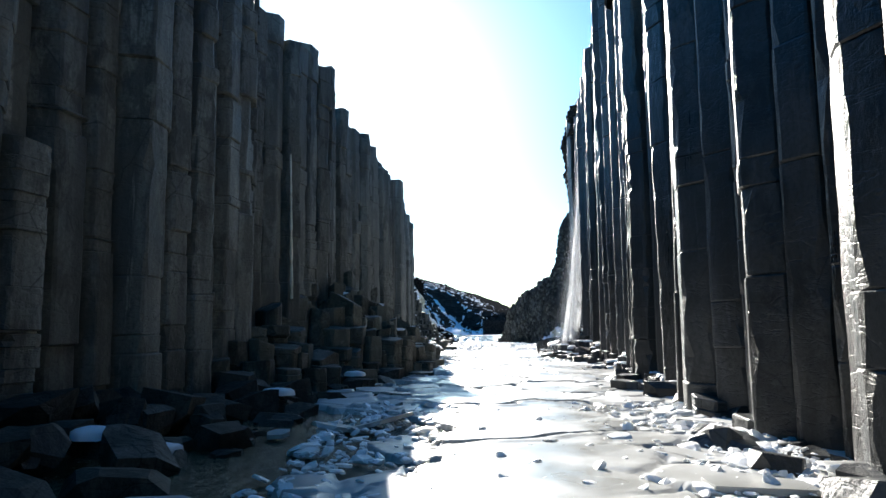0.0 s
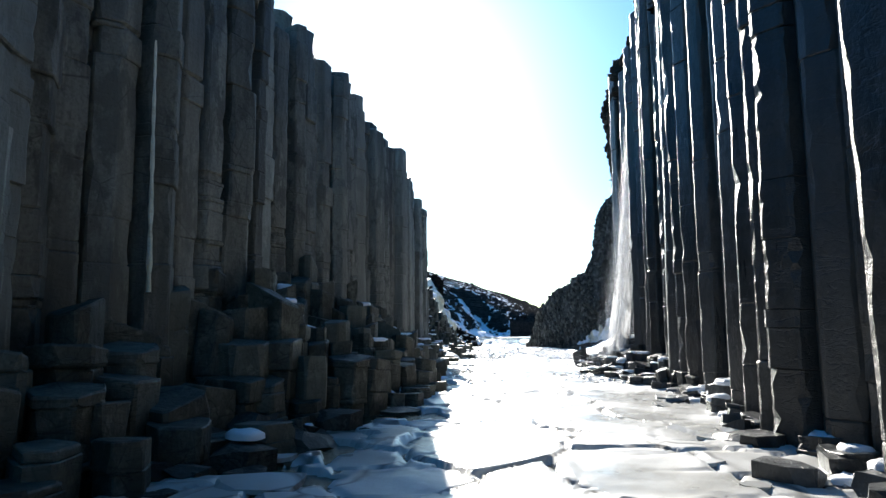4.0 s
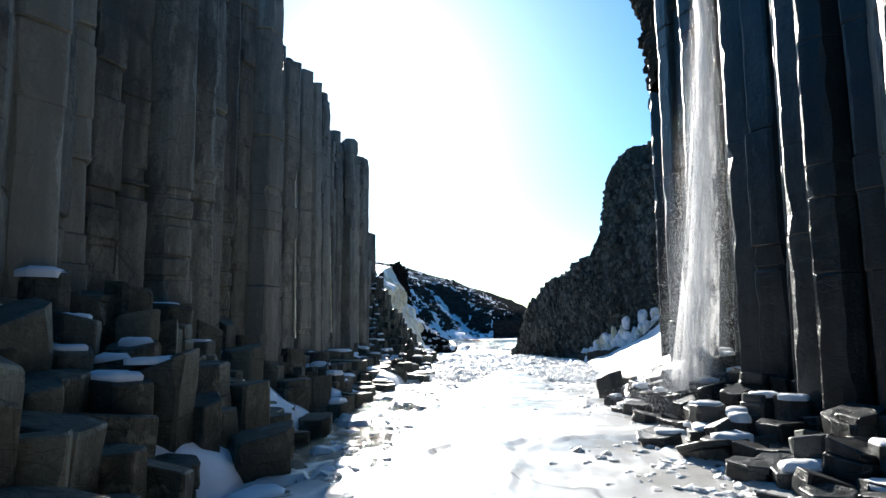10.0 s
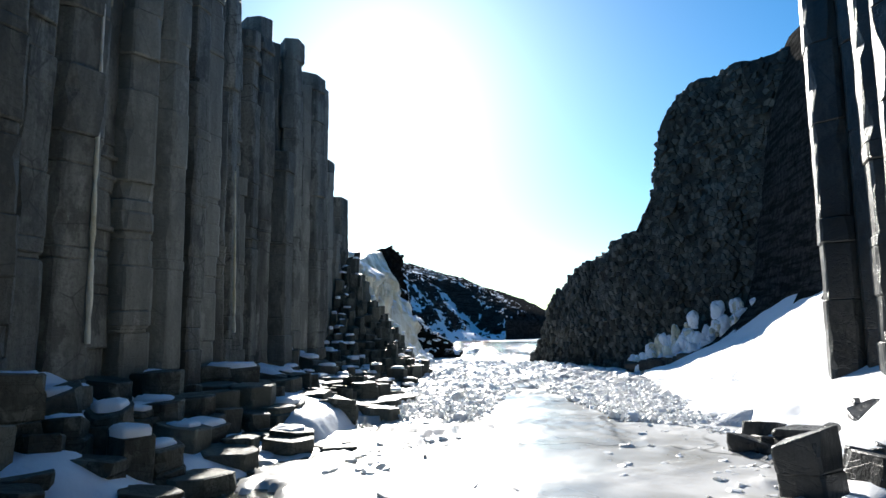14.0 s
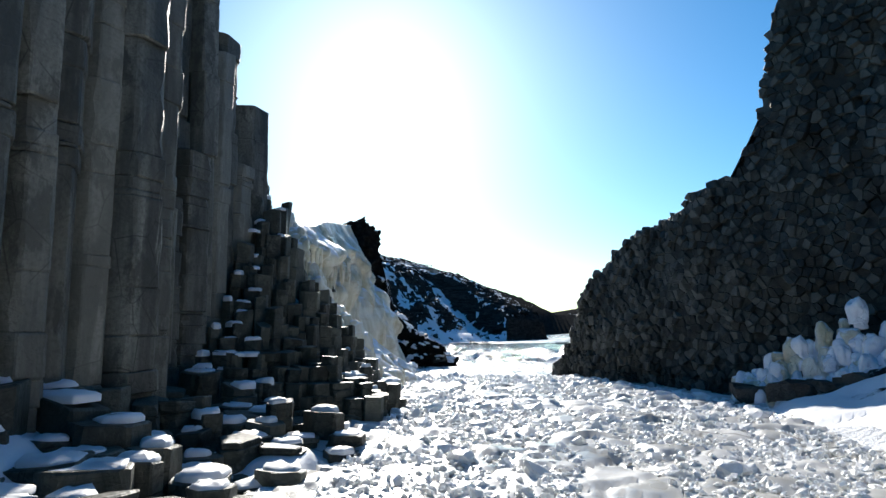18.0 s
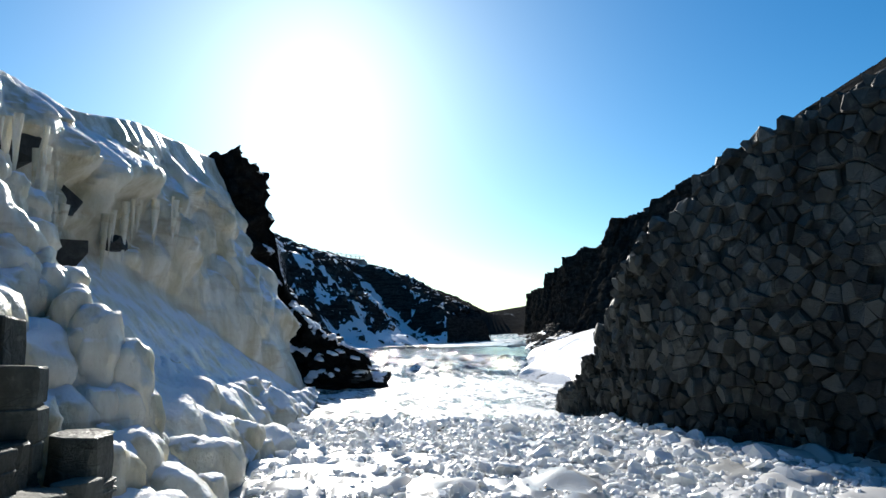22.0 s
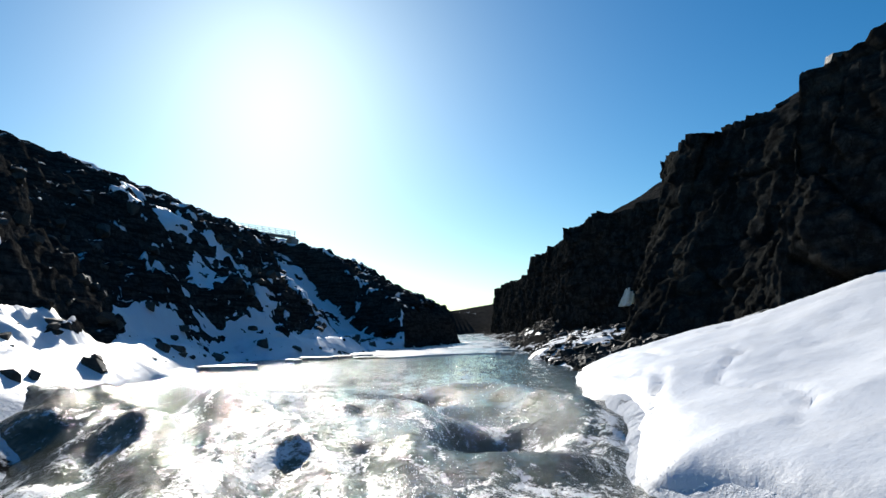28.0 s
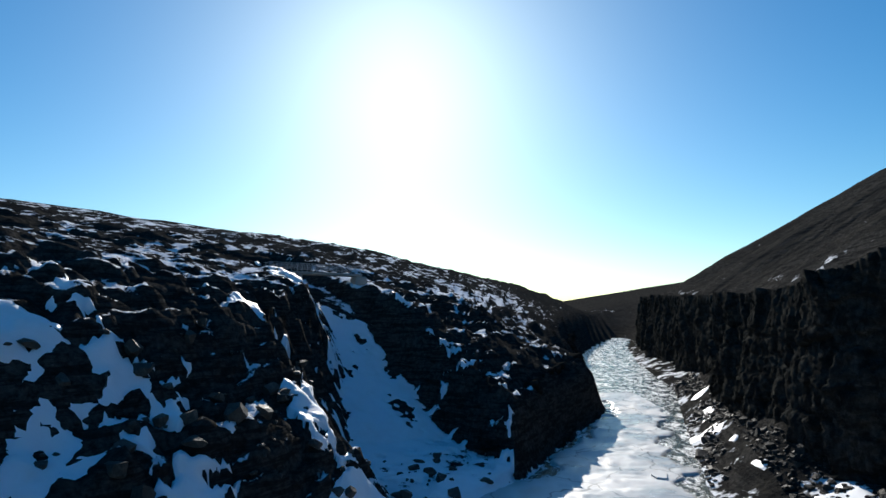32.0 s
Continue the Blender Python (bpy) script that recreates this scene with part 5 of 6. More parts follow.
for x, y, z in zip(rx, ry, height(rx, ry, 0.5)):
    size = 0.10 + 0.6 * rng.random() ** 2.6
    slope_rocks.add(rng.choice(rock_pieces), Matrix.LocRotScale((x, y, z + 0.1 + 0.15 * size), Euler((rng.gauss(0, 0.3), rng.gauss(0, 0.3), rng.uniform(0, 6.3))), (size, size, size)))
thing("slope_rocks", mesh_of("slope_rocks", slope_rocks.v, slope_rocks.f), M_BOULDER, "dark rocks poking out of the snow on the slope", "rocks", kind="stuff")

# ---- rock fin and promontory beside the frozen fall ----
fin = cliff_sheet("rock_fin", [(-12, 154.5, 2, 14.6), (-8.5, 155.0, 1, 15.9), (-5.6, 155.6, -0.5, 16.6), (-4.7, 157.5, -1, 16.2), (-4.5, 160.3, -1, 15.0), (-4.4, 161.4, -1, 11.0), (-3.8, 161.6, -1, 7.2), (-2.2, 160.4, -1, 5.0),
                         (0, 160.0, -1, 3.4), (2.0, 161, -1, 1.9), (3.5, 162.6, -1, 0.5), (2.0, 165.4, -1, 1.6), (-1.5, 168, -1, 4.5), (-5, 171, -1, 8.0), (-9, 174, 0.5, 11)], 1, 0.17, 0.15, 0.05,
            crags(53, 1.0, ((2.0, 1.5), (0.8, 0.5), (0.35, 0.28)), 0.9), M_CLIFF, "jagged dark rock fin stepping down to the rapids", lip_back=2.2)

# loose blocks and a little snow along the low spine of the promontory
spine = line((-9, 172.5), (-5, 169.5), (-3, 164.5), (0, 162.5), (3.2, 163.2))
spine_z = line((-9, 10.2), (-5, 7.0), (-3, 5.0), (0, 3.0), (3.2, 0.6))
spine_snow = Pile()
for i in range(70):
    x = rng.uniform(-8.5, 3.2)
    y = float(spine(x)) + rng.uniform(-2.2, 1.6)
    boulder(x, y, rng.uniform(0.35, 0.95), 0.35, float(spine_z(x)) - 0.45 * abs(y - float(spine(x))) - 0.1, "dark angular block on the rocky promontory", "promontory blocks")
    if rng.random() < 0.8:
        spine_snow.add(cap(rng, rng.uniform(0.5, 1.3), 0.22), Matrix.Translation((x, y, float(spine_z(x)) - 0.45 * abs(y - float(spine(x))) + 0.2)))
surface = BVHTree.FromPolygons([v.co for v in fin.data.vertices], [tuple(f.vertices) for f in fin.data.polygons])
for i in range(2600):
    x, y = rng.uniform(-9, 3.4), rng.uniform(155.5, 173)
    at, facing, _, _ = surface.ray_cast(Vector((x, y, 40)), Vector((0, 0, -1)))
    if at is not None and abs(facing.z) > 0.6 and vnoise(np.array([x * 0.4]), np.array([y * 0.4]), None, 57)[0] > 0.12:
        spine_snow.add(cap(rng, 0.2 + 0.35 * rng.random(), 0.08), Matrix.Translation(at) @ (facing if facing.z > 0 else -facing).to_track_quat("Z", "Y").to_matrix().to_4x4())
thing("promontory_snow", mesh_of("promontory_snow", spine_snow.v, spine_snow.f, True), M_SNOW, "snow patches between the blocks of the promontory", "snow", kind="stuff")

# ---- frozen fall: icy mounds at its foot ----
ball = bmesh.new()
bmesh.ops.create_icosphere(ball, subdivisions=4, radius=1.0)
BV, BF = np.array([v.co[:] for v in ball.verts]), [tuple(v.index for v in f.verts) for f in ball.faces]
ball.free()
mounds = []
for i in range(9):
    v = BV.copy()
    barrel = np.where(BV[:, 2] > 0, 1.0, 0.93 / np.sqrt(1 - BV[:, 2] ** 2 * 0.97))
    th = np.arctan2(BV[:, 1], BV[:, 0])
    flute = 1 - (0.10 * np.abs(np.sin(th * 3.5 + i)) + 0.10 * vnoise(th * 3, th * 0, BV[:, 2] * 0.8, 70 + i)) * step(0.5, -0.2, BV[:, 2])
    v[:, :2] *= (np.minimum(barrel, 2.4) * flute)[:, None]
    v *= (1 + 0.26 * fbm(BV[:, 0] * 1.4 + 7 * i, BV[:, 1] * 1.4, BV[:, 2] * 1.2, 4, 80 + i))[:, None]
    me = mesh_of("ice_mound", v, BF, True)
    me.materials.append(M_FALLICE)
    mounds.append(me)
for i in range(78):
    y = 126.2 + 24 * rng.random() ** 1.5
    t = rng.random()
    x = -4.6 + 5.0 * t + rng.uniform(-0.4, 0.4)
    k = min(max((y - 125) / 24, 0), 1)
    z = (1 - t) * (4.6 - 2.6 * k) - 0.55
    r = rng.uniform(0.45, 1.0) * (1.15 - 0.2 * t) * (1.25 - 0.5 * k)
    ob = new("ice_mound", rng.choice(mounds))
    ob.parent = frozen
    ob.matrix_basis = Matrix.LocRotScale((x, y, z), Euler((0, 0, rng.uniform(0, 6.3))), (r, r * rng.uniform(0.8, 1.3), r * rng.uniform(0.8, 1.5)))
# a knobbly stream of ice down the edge of the column stair
for i in range(80):
    k = rng.random()
    r = rng.uniform(0.35, 0.8)
    ob = new("ice_mound", rng.choice(mounds))
    ob.parent = frozen
    ob.matrix_basis = Matrix.LocRotScale((-8.0 + 8.0 * k + rng.gauss(0, 0.3), 130.6 - 1.6 * k + rng.gauss(0, 0.6), 11.8 * (1 - k) ** 1.15 - 0.4 + rng.gauss(0, 0.25)), Euler((0, 0, rng.uniform(0, 6.3))), (r, r * rng.uniform(0.8, 1.3), r * rng.uniform(1.0, 1.9)))
for x, y, size, z in ((-5.0, 131.2, 0.8, 4.4), (-5.9, 134.6, 1.0, 6.2), (-7.4, 133.0, 1.7, 9.4), (-6.9, 136.0, 1.6, 8.2), (-2.2, 130.6, 0.6, 2.0), (-6.0, 138.4, 0.7, 7.2), (-2.9, 133.8, 0.45, 2.6), (-1.0, 129.8, 0.5, 0.9)):
    boulder(x, y, 0.65 * size, 0.3, z, "dark rock showing through the frozen fall", "icefall rocks")

# icicles under the overhanging ice
for i in range(42):
    h, r = rng.uniform(0.5, 1.9), rng.uniform(0.05, 0.13)
    vs = [(math.cos(a / 6 * math.tau) * r * k * rng.uniform(0.8, 1.2), math.sin(a / 6 * math.tau) * r * k, -h * z) for k, z in ((1.3, -0.2), (1.0, 0.15), (0.7, 0.55), (0.12, 1.0)) for a in range(6)]
    fs = [(q * 6 + a, q * 6 + (a + 1) % 6, (q + 1) * 6 + (a + 1) % 6, (q + 1) * 6 + a) for q in range(3) for a in range(6)]
    k = rng.random()
    ob = part("icicle", mesh_of("icicle", vs, fs, True), M_FALLICE, frozen)
    y = 128.5 + 15 * k
    ob.matrix_basis = Matrix.Translation((float(np.interp(y, (125, 137, 144), (-5.6, -6.0, -5.4))) + rng.uniform(-0.3, 0.6), y, 8.4 + 0.8 * math.sin(k * 9) + rng.uniform(-0.5, 0.5)))

# ---- ice-coated rocks in the bay under the second cliff ----
coat = tagged(new("iced_rocks"), "rocks coated in thick white ice and icicles", "ice")
snowy = [me.copy() for me in mounds]
for me in snowy:
    me.materials.clear()
    me.materials.append(M_SNOW)
for i in range(520):
    t, out_by = rng.random(), 4.4 * rng.random() ** 0.8
    x, y = 19.8 + 10.5 * t, 125.6 - 9.5 * t - out_by
    tier = round((1 - out_by / 4.6) * 4 + rng.uniform(-0.3, 0.3)) / 4
    r = rng.uniform(0.16, 0.44)
    ob = new("ice_mound", rng.choice(mounds if i % 3 == 0 else snowy))
    ob.parent = coat
    ob.matrix_basis = Matrix.LocRotScale((x, y, (1.0 + 5.6 * min(1.0, 1.6 * t)) * max(0.05, tier) * rng.uniform(0.75, 1.05) - 0.2), Euler((0, 0, rng.uniform(0, 6.3))), (r, r * rng.uniform(0.8, 1.5), r * rng.uniform(1.0, 2.4)))
for i in range(26):
    t = rng.random()
    boulder(19.4 + 9 * t, 124.5 - 8.5 * t - rng.uniform(0.5, 2.6), rng.uniform(0.5, 0.9), 0.1, 0.3 + 2.6 * t, "dark rock between ice-coated stones", "bay rocks")


# ---- snow banks ----
def bank(name, x0, x1, y0, y1, depth, inside, label, res=0.3, seed=0, form=None):
    bx, by = np.arange(x0, x1, res), np.arange(y0, y1, res)
    BX, BY = np.meshgrid(bx, by)
    lip_wave = 1.4 * vnoise(BX * 0.25, BY * 0.25, None, seed)
    e = inside(BX, BY) + lip_wave
    z = (height(BX, BY, 0.3) if form is None else form(BX, BY)) + depth * step(-0.3, 1.2, e) - 0.9 * step(0.1, -0.6, e) + 0.10 * fbm(BX * 0.35, BY * 0.35, None, 3, seed + 3)
    cut = np.abs(((e + 1.2 * vnoise(BX * 0.12, BY * 0.3, None, seed + 8)) % 2.6) - 1.3)
    z = z - 0.22 * (1 - step(0.0, 0.22, cut)) * step(7, 4, e) * step(-0.1, 0.35, vnoise(BX * 0.2, BY * 0.12, None, seed + 9))
    thing(name, grid_mesh(name, np.stack([BX, BY, z], -1), (e > -1.0)[:-1, :-1]), M_SNOW, label, "snow bank", kind="stuff")


bank("bay_snow_bank", 11, 31, 78, 124, 0.3, lambda x, y: np.minimum(np.minimum(np.minimum(x - shore_right(y) - 0.8, shore_right(y) + 10.5 - x), y - 79.5 - 0.5 * (x - 13)), (line((19, 127.5), (21, 125), (25, 120.5), (30, 114))(x) - 5.0 - y)), "smooth white snow bank in the bay", seed=5,
     form=lambda x, y: line((-2, -0.6), (0, 0.1), (3, 1.0), (7, 3.4), (10, 6.2), (14, 9))(x - shore_right(y)))
bank("river_snow_bank", 13, 50, 149, 214, 0.35, lambda x, y: np.minimum(np.minimum(x - shore_right(y), shore_right(y) + cliff_foot(y) - 0.5 - x), np.minimum(195 - y - 0.9 * (x - 22), (y - 150.5) + 0 * x)), "wide wind-cut snow bank below the dark cliff", seed=15)
bank("far_left_snow_bank", -16, 12, 170, 246, 0.25, lambda x, y: np.minimum(shore_left(y) - x, x - shore_left(y) + 5.0 + 2.5 * vnoise(y * 0.12, x * 0.1, None, 3)), "snow bank along the foot of the rocky slope", seed=25)

bank("strand_snow", 26, 62, 210, 330, 0.12, lambda x, y: np.minimum(x - shore_right(y) - 1.6, shore_right(y) + cliff_foot(y) + 0.6 - x) + 3.2 * fbm(x * 0.13, y * 0.10, None, 4, 35, 0.6) - 2.1, "snow lying in patches on the stony strand", res=0.4, seed=35)


def slope_snow():
    """Snow filling the gullies of the rocky left slope; crags stick out of it."""
    bx, by = np.arange(-24, 18, 0.28), np.arange(196, 282, 0.28)
    BX, BY = np.meshgrid(bx, by)
    m = np.maximum(stroke(BX, BY, COULOIR, 5.4), stroke(BX, BY, ((-10, 222), (-3, 216)), 4.2))
    m = np.maximum(m, stroke(BX, BY, ((13, 255), (7, 259), (1, 268), (-6, 280)), 7.5) + 0.30)
    m = np.maximum(m, stroke(BX, BY, ((-6, 254), (-2.4, 252), (0.6, 246)), 2.6))
    m = np.maximum(m, stroke(BX, BY, ((-12, 231), (-7, 234), (-3.4, 230)), 4.0))
    m = m + 0.85 * fbm(BX * 0.45, BY * 0.45, None, 4, 66, 0.62) + 0.4 * vnoise(BX * 1.5, BY * 1.5, None, 68) - 0.30
    lie = height(BX, BY, 0.35)
    gv, gu = np.gradient(lie, 0.28)
    m = m - 0.9 * step(1.3, 2.3, np.hypot(gu, gv))
    z = lie + 0.22 * step(0.0, 0.5, m) - 1.6 * step(0.1, -0.3, m) + 0.10 * fbm(BX * 0.5, BY * 0.5, None, 3, 67)
    thing("slope_snow", grid_mesh("slope_snow", np.stack([BX, BY, z], -1), (m > -0.35)[:-1, :-1]), M_SNOW, "snow lying in the gullies of the rocky slope", "snow", kind="stuff")


slope_snow()

# ---- broken ice ----
chips = []
for i in range(14):
    chips.append(lump(rng, 1.0, rng.uniform(0.7, 1.0), rng.uniform(0.4, 0.85), rng.randint(10, 15), 0.1))
jam = Pile()
for i in range(21000):
    y = rng.uniform(93, 143)
    x = rng.uniform(float(shore_left(y)), float(shore_right(y)) + 0.8)
    lane = abs(x - (8.5 + 0.02 * (y - 93))) < 3.0 * max(0.0, (112 - y) / 19)
    if lane:
        continue
    size = (0.035 + 0.12 * rng.random() ** 2.0) * (rng.uniform(1.8, 3.4) if rng.random() < 0.02 + 0.035 * float(step(112, 122, y)) else 1.0)
    jam.add(rng.choice(chips), Matrix.LocRotScale((x, y, 0.15 + rng.uniform(0, 0.14)), Euler((rng.gauss(0, 0.5), rng.gauss(0, 0.5), rng.uniform(0, 6.3))), (size, size * rng.uniform(0.7, 1.2), size * rng.uniform(0.5, 1.2))))
for i in range(700):
    y = rng.uniform(56, 96)
    side = rng.random()
    x = float(shore_right(y)) - abs(rng.gauss(0, 1.8)) + 0.8 if side < 0.75 else float(shore_left(y)) + abs(rng.gauss(0, 1.2)) + 1.5
    size = rng.uniform(0.06, 0.2)
    jam.add(rng.choice(chips), Matrix.LocRotScale((x, y, 0.12), Euler((rng.gauss(0, 0.25), rng.gauss(0, 0.25), rng.uniform(0, 6.3))), (size, size, size * 0.6)))
for i in range(1500):
    y = rng.uniform(4, 24)
    x = float(shore_right(y)) - abs(rng.gauss(0, 2.0)) + 0.6 if i % 3 else float(shore_left(y)) + 3.0 + abs(rng.gauss(0, 2.2))
    size = rng.uniform(0.04, 0.16) * (2.2 if rng.random() < 0.08 else 1.0)
    jam.add(rng.choice(chips), Matrix.LocRotScale((x, y, 0.14), Euler((rng.gauss(0, 0.3), rng.gauss(0, 0.3), rng.uniform(0, 6.3))), (size, size, size * 0.55)))
thing("broken_ice", mesh_of("broken_ice", jam.v, jam.f), M_SLUSH, "jumbled chunks of white broken river ice", "ice", kind="stuff")
# larger plates near the start, tilted and cracked
floe_meshes = []
for i in range(10):
    vs, fs = lump(rng, 1.0, rng.uniform(0.55, 0.9), 0.055, rng.randint(5, 8), 0.95)
    me = mesh_of("ice_plate", vs, fs)
    me.materials.append(M_ICE)
    floe_meshes.append(me)
for i in range(60):
    y = rng.uniform(8, 50)
    x = rng.uniform(float(shore_left(y)) + 1.0, float(shore_right(y)) - 0.5)
    if -1.5 < x < float(shore_right(y)) - 3.0:
        continue
    size = rng.uniform(0.3, 1.1)
    ob = new("ice_plate", rng.choice(floe_meshes))
    ob.matrix_basis = Matrix.LocRotScale((x, y, 0.14 + 0.03 * size), Euler((rng.gauss(0, 0.10), rng.gauss(0, 0.10), rng.uniform(0, 6.3))), (size, size, 1.0))
    tagged(ob, "broken plate of river ice lying on the frozen river", "ice plate", "broken ice plates")
for x, y, size in ((-1.5, 206, 2.2), (4.5, 221, 1.6), (6.8, 224, 1.2), (9.5, 228, 1.0), (27, 232, 1.2), (30.5, 243, 1.6), (2.5, 216, 0.8), (31, 262, 1.3)):
    ob = new("ice_floe", rng.choice(floe_meshes))
    ob.matrix_basis = Matrix.LocRotScale((x, y, 1.36), Euler((0, 0, rng.uniform(0, 6.3))), (size, size, 4.0))
    tagged(ob, "flat white ice floe on the upper river", "ice floe", "upper river floes")

# ---- living waterfall on the right ----
fall = tagged(new("waterfall"), "white waterfall spraying down the dark column wall", "waterfall")
for i in range(7):
    u, v = np.linspace(-1, 1, 14), np.linspace(0, 1, 60)
    V, U = np.meshgrid(v, u, indexing="ij")
    half = (0.16 + 1.0 * V ** 0.9) * rng.uniform(0.25, 0.9)
    cx = 17.1 - 2.4 * V ** 1.6 + rng.uniform(-0.5, 0.5) * V
    WX = cx + U * half
    WY = 76.0 + rng.uniform(-0.6, 0.6) * (0.4 + V) - 2.2 * V ** 1.6 + 0.35 * np.cos(U * 1.5) + 0.12 * vnoise(U * 3, V * 9, None, 60 + i)
    WZ = 24.0 - V * 23.4 + 0.4 * U * V
    part("water_veil", grid_mesh("water_veil", np.stack([WX, WY, WZ], -1)), M_FALL, fall)
dice = np.random.default_rng(8)
N = 140000
v = dice.random(N) ** 0.75
strand = np.round(dice.normal(0, 1, N) * 3 + dice.normal(0, 0.45, N)) / 3 * 0.75 + dice.normal(0, 0.35, N)
P = np.stack([17.1 - 2.4 * v ** 1.6 + strand * (0.16 + 0.85 * v ** 0.9), 75.9 - 2.2 * v ** 1.6 + dice.normal(0, 1, N) * (0.25 + 0.45 * v), 24.0 - 23.4 * v], -1)
n_low = 26000
a, d = dice.uniform(0, 6.3, n_low), np.abs(dice.normal(0, 1.5, n_low))
low = np.stack([14.7 + np.cos(a) * d, 73.7 + np.sin(a) * d, 0.5 + np.abs(dice.normal(0, 1.5, n_low)) * np.exp(-d * 0.25)], -1)
P = np.concatenate([P, low])
M_DROP = plain("spray_drops", (0.85, 0.87, 0.9), 0.2)
tagged(part("spray", drop_mesh("spray", P, dice.uniform(0.004, 0.0125, len(P)), dice.uniform(1, 4, len(P))), M_DROP, fall), kind="stuff")
# thin spray blowing off the fin further up
mist = tagged(new("thin_waterfall"), "thin wind-blown waterfall behind the rock fin", "waterfall")
v = dice.random(16000)
P = np.stack([-4.9 + 0.9 * v + dice.normal(0, 1, len(v)) * (0.15 + 0.35 * v), 163 + dice.normal(0, 0.4, len(v)), 11.0 - 8.5 * v], -1)
tagged(part("spray", drop_mesh("spray", P, dice.uniform(0.008, 0.020, len(v)), np.full(len(v), 1.5)), M_DROP, mist), kind="stuff")
# drops thrown up by the rapids
x, y = dice.uniform(-1, 17, 14000), dice.normal(174, 4.5, 14000)
on = vnoise(x * 0.4, y * 0.3, None, 88) > 0.0
x, y = x[on], y[on]
P = np.stack([x, y, river_level(y) + 0.2 + np.abs(dice.normal(0, 0.45, len(x)))], -1)
thing("rapids_spray", drop_mesh("rapids_spray", P, dice.uniform(0.008, 0.026, len(x)), np.ones(len(x))), M_DROP, "white drops thrown up by the rapids", "spray", kind="stuff")
# rocky overhang above it
cliff_sheet("overhang", [(17.9, 76.5, 25.5, 34.0), (18.2, 79, 25.5, 34.0), (18.4, 84, 24.0, 33.6), (18.6, 88, 21.5, 32.6), (19.2, 91.5, 21.0, 31.6), (21, 93.5, 20, 30.5), (26, 95, 8, 30)], -1, 0.3, 0.3, -0.03,
            blocky(0.7, 0.8, 0.9, 63, 0.5), M_CLIFF, "crumbling brown rock overhanging the waterfall", lip_back=2.5)
cliff_sheet("rim_rubble", [(float(wall_right(y)) - 0.2, y, 28.5, float(rim_right(y)) + 0.6) for y in np.arange(46, 78, 3.0)], -1, 0.35, 0.3, 0.10,
            blocky(0.7, 0.9, 0.9, 67, 0.5), M_CLIFF, "crumbling rock crust along the top of the wet wall", lip_back=2.5)
cliff_sheet("bay_wall", [(20.6, 92.0, -1, 30.5), (24, 94, 2, 30.5), (28.5, 99, 4, 30), (31, 106, 5, 29), (33.5, 113, 5, 28.5)], -1, 0.4, 0.35, 0.04,
            blocky(0.6, 0.8, 0.5, 73, 0.5), M_CLIFF, "dark rock wall at the back of the snowy bay")

# ---- foot bridge over the side ravine ----
bridge = tagged(new("foot_bridge"), "small grey footbridge with rails over the side ravine", "bridge")
BA, BB = Vector((-16.0, 280.0, 24.2)), Vector((-4.8, 289.0, 24.0))
along_b = (BB - BA)
length_b = along_b.length
turn_b = along_b.to_track_quat("X", "Z")


def block(name, size, centre, mat, parent, label=""):
    bm = bmesh.new()
    bmesh.ops.create_cube(bm, size=1.0)
    for v in bm.verts:
        v.co = Vector((v.co.x * size[0], v.co.y * size[1], v.co.z * size[2]))
    bmesh.ops.bevel(bm, geom=bm.edges[:], offset=min(size) * 0.12, segments=1, affect="EDGES")
    me = bpy.data.meshes.new(name)
    bm.to_mesh(me)
    bm.free()
    ob = part(name, me, mat, parent, label)
    ob.matrix_basis = Matrix.LocRotScale(BA + turn_b @ Vector(centre), turn_b, None)
    return ob


block("deck", (length_b, 2.0, 0.35), (length_b / 2, 0, -0.18), M_CONCRETE, bridge)
for side in (-0.92, 0.92):
    for z in (0.45, 0.78, 1.12):
        block("rail", (length_b, 0.07, 0.07), (length_b / 2, side, z), M_RAIL, bridge)
    for i in range(10):
        block("post", (0.08, 0.08, 1.15), (0.3 + i * (length_b - 0.6) / 9, side, 0.55), M_RAIL, bridge)
for k in (0.28, 0.99):
    block("pier", (1.9, 2.2, 5.0), (k * length_b, 0, -2.86), M_CONCRETE, bridge)

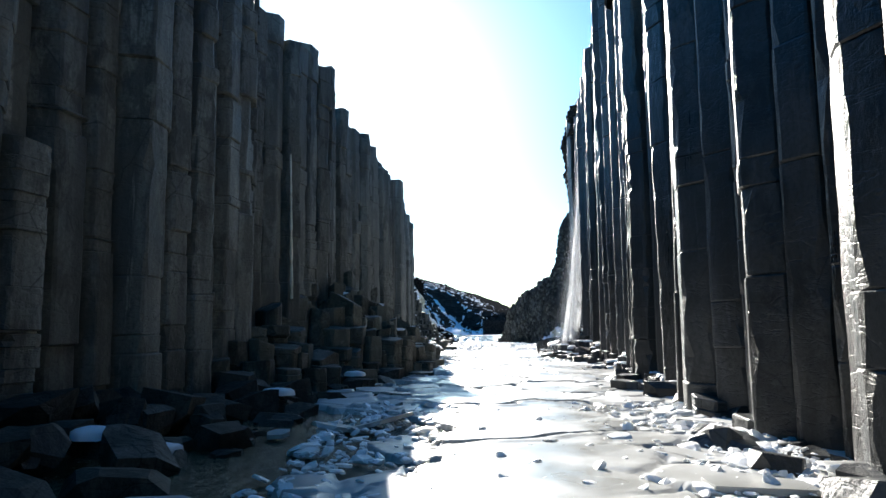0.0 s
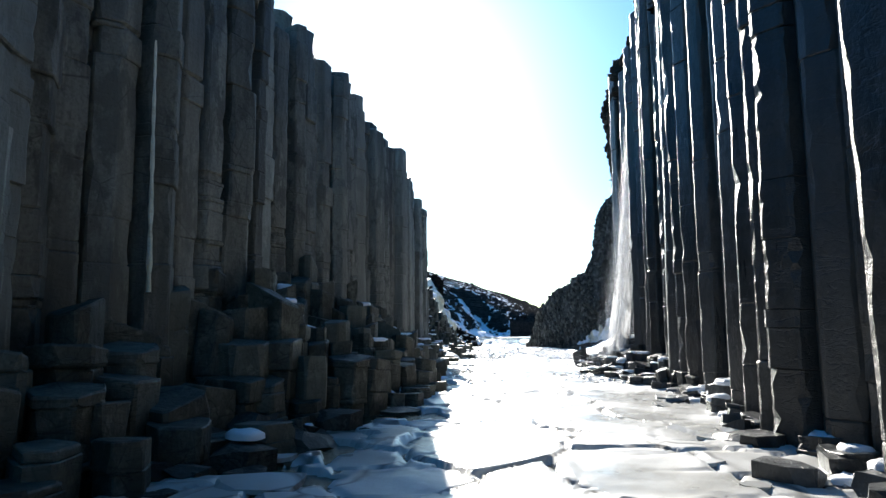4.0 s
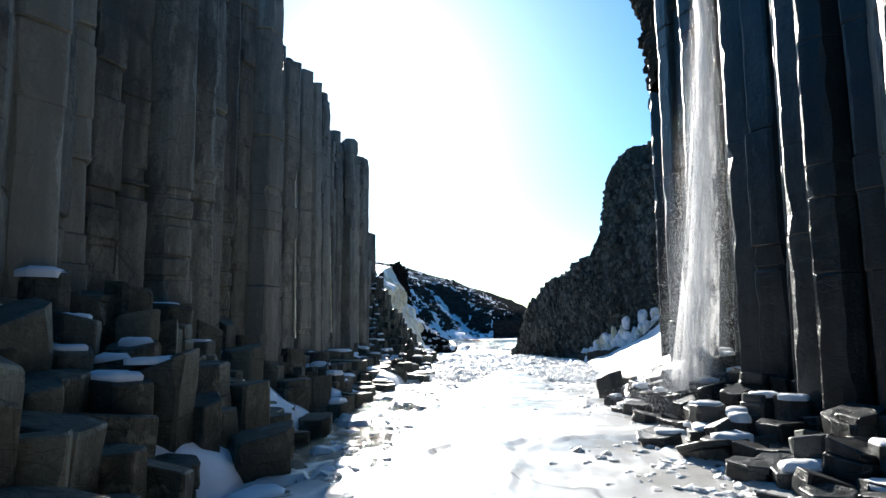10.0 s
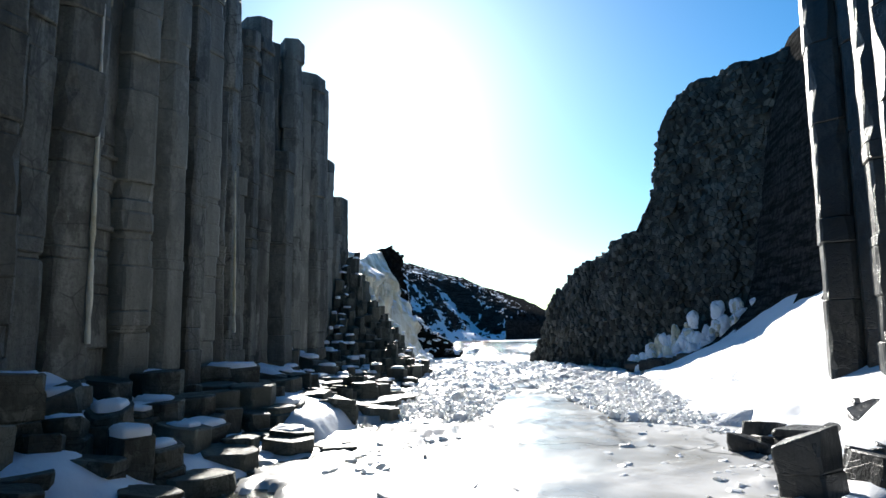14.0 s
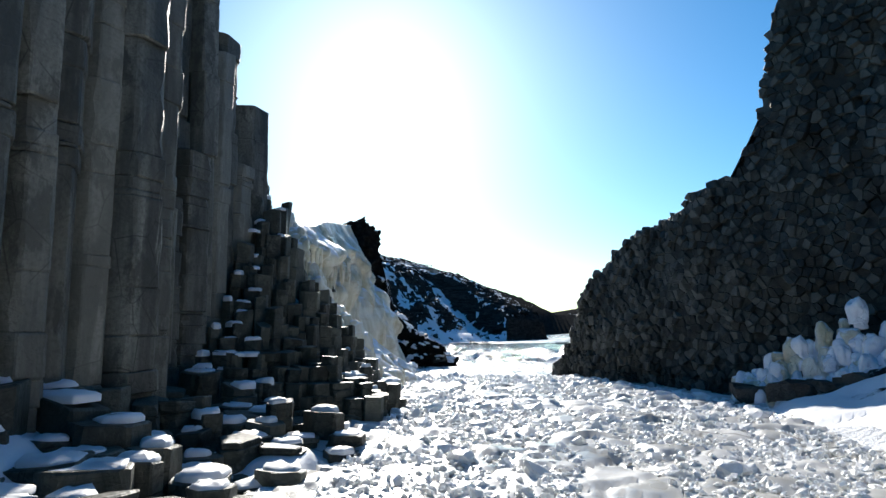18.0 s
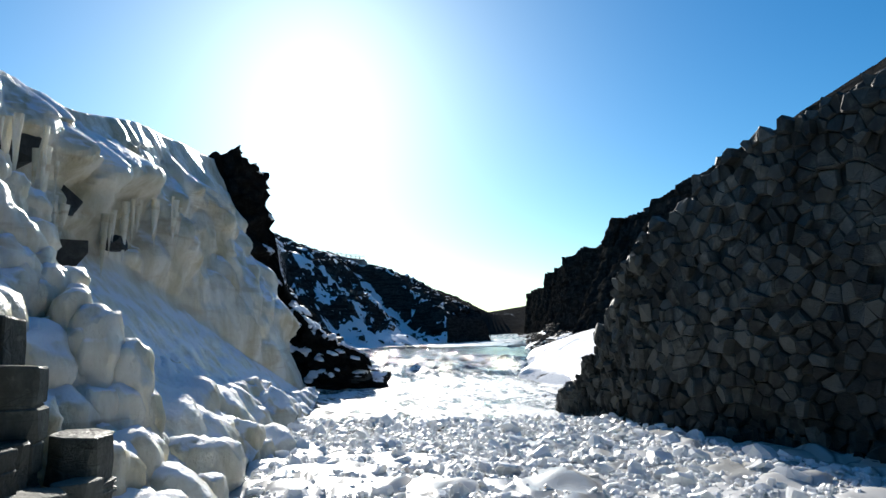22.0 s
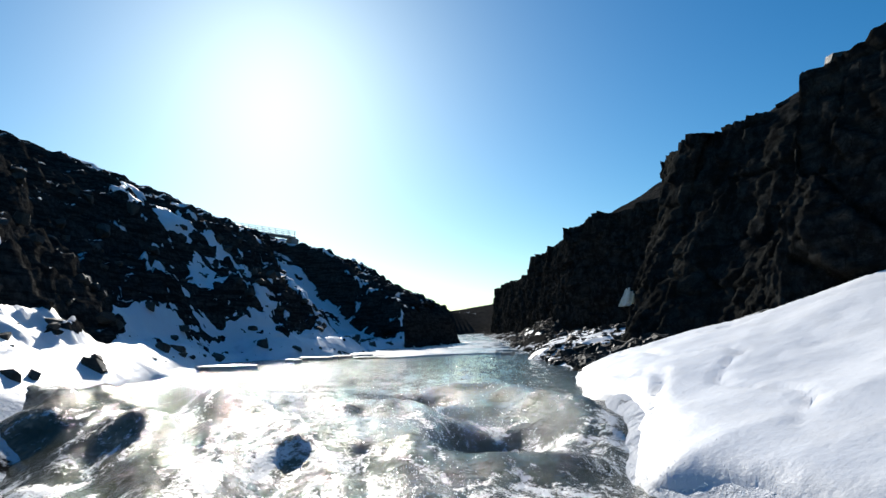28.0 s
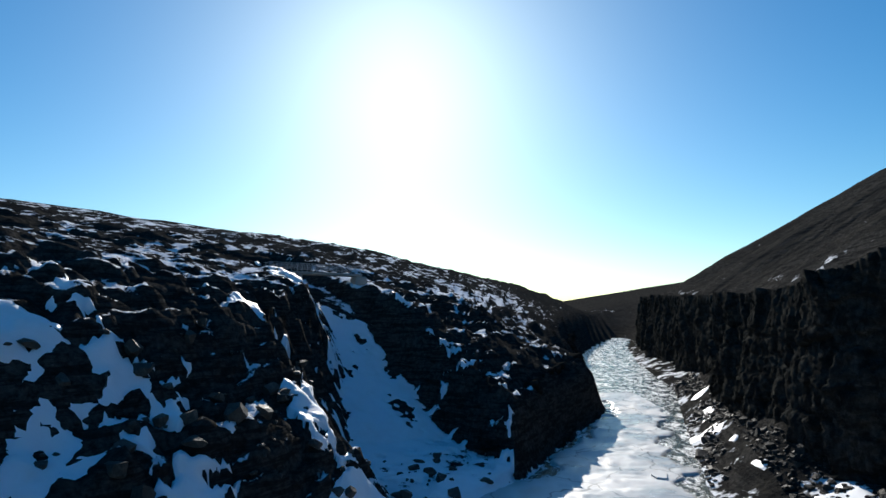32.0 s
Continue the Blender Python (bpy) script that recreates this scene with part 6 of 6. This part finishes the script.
# ---- hanging ice on the far cliff, bare twigs on the rim ----
for x, y, z, tall, wide in ((48.0, 229.5, 12.7, 6.8, 2.5), (46.9, 238.0, 9.2, 2.4, 1.6)):
    ice = tagged(new("hanging_ice"), "white curtain of hanging ice on the dark cliff", "ice", "cliff ice")
    for j in range(13):
        h = tall * max(0.7, 1 - 0.6 * abs(j / 12 - 0.42) + rng.uniform(-0.12, 0.12))
        vs, fs, n = [], [], 7
        for q in range(7):
            f = (q / 6) ** 0.8
            for i in range(n):
                a = i / n * math.tau
                vs.append((math.cos(a) * (0.10 + 0.42 * f) * rng.uniform(0.8, 1.2) - 0.5 * f, math.sin(a) * (0.10 + 0.42 * f), h * (1 - q / 6)))
        fs = [(q * n + i, q * n + (i + 1) % n, (q + 1) * n + (i + 1) % n, (q + 1) * n + i) for q in range(6) for i in range(n)]
        ob = part("icicle", mesh_of("icicle", vs, fs, True), M_FALLICE, ice)
        ob.matrix_basis = Matrix.Translation((x - 0.7 + rng.uniform(-0.25, 0.25), y + (j / 12 - 0.5) * wide * 1.7, z - tall * 0.5 - rng.uniform(0.0, 0.5)))
# narrow streaks of ice in the grooves of the shaded wall
for wx, wy, z0, z1, thick in ((-8.15, 33.5, 4.6, 12.6, 0.055), (-6.0, 68.8, 2.6, 15.0, 0.09), (-6.05, 69.6, 2.8, 13.0, 0.06), (-6.0, 71.4, 5.5, 14.5, 0.05), (-6.0, 73.0, 4.3, 15.0, 0.05), (-5.9, 83.2, 3.5, 14.0, 0.06), (-5.9, 94.4, 3.8, 11.5, 0.05)):
    vs, n = [], 8
    for q in range(30):
        k = q / 29
        r = thick * (1 + 0.35 * math.sin(q * 1.7 + wy) * math.sin(q * 0.6)) * (1.15 - 0.6 * k)
        vs += [(wx + math.cos(a / n * math.tau) * r * 1.4 - 0.3 * k, wy + math.sin(a / n * math.tau) * r, z0 + (z1 - z0) * k) for a in range(n)]
    fs = [(q * n + a, q * n + (a + 1) % n, (q + 1) * n + (a + 1) % n, (q + 1) * n + a) for q in range(29) for a in range(n)]
    thing("ice_streak", mesh_of("ice_streak", vs, fs, True), M_FALLICE, "long narrow streak of pale ice on the column wall", "ice", "wall ice streaks")
bush = Pile()
for i in range(60):
    a, h = rng.uniform(0, 6.3), rng.uniform(0.8, 2.2)
    top = Vector((math.cos(a) * rng.uniform(0.1, 1.0), math.sin(a) * rng.uniform(0.1, 1.0), h))
    w = 0.018
    bush.add(([(w, 0, 0), (-w, w, 0), (-w, -w, 0), tuple(top)], [(0, 1, 3), (1, 2, 3), (2, 0, 3)]), Matrix.Identity(4))
for x, y in ((17.2, 68.0), (17.6, 71.0)):
    thing("bare_bush", mesh_of("bare_bush", bush.v, bush.f), M_TWIG, "leafless bush on the cliff's edge", "bush").matrix_basis = pose(x + 1.0, y, float(rim_right(y)) - 0.2)
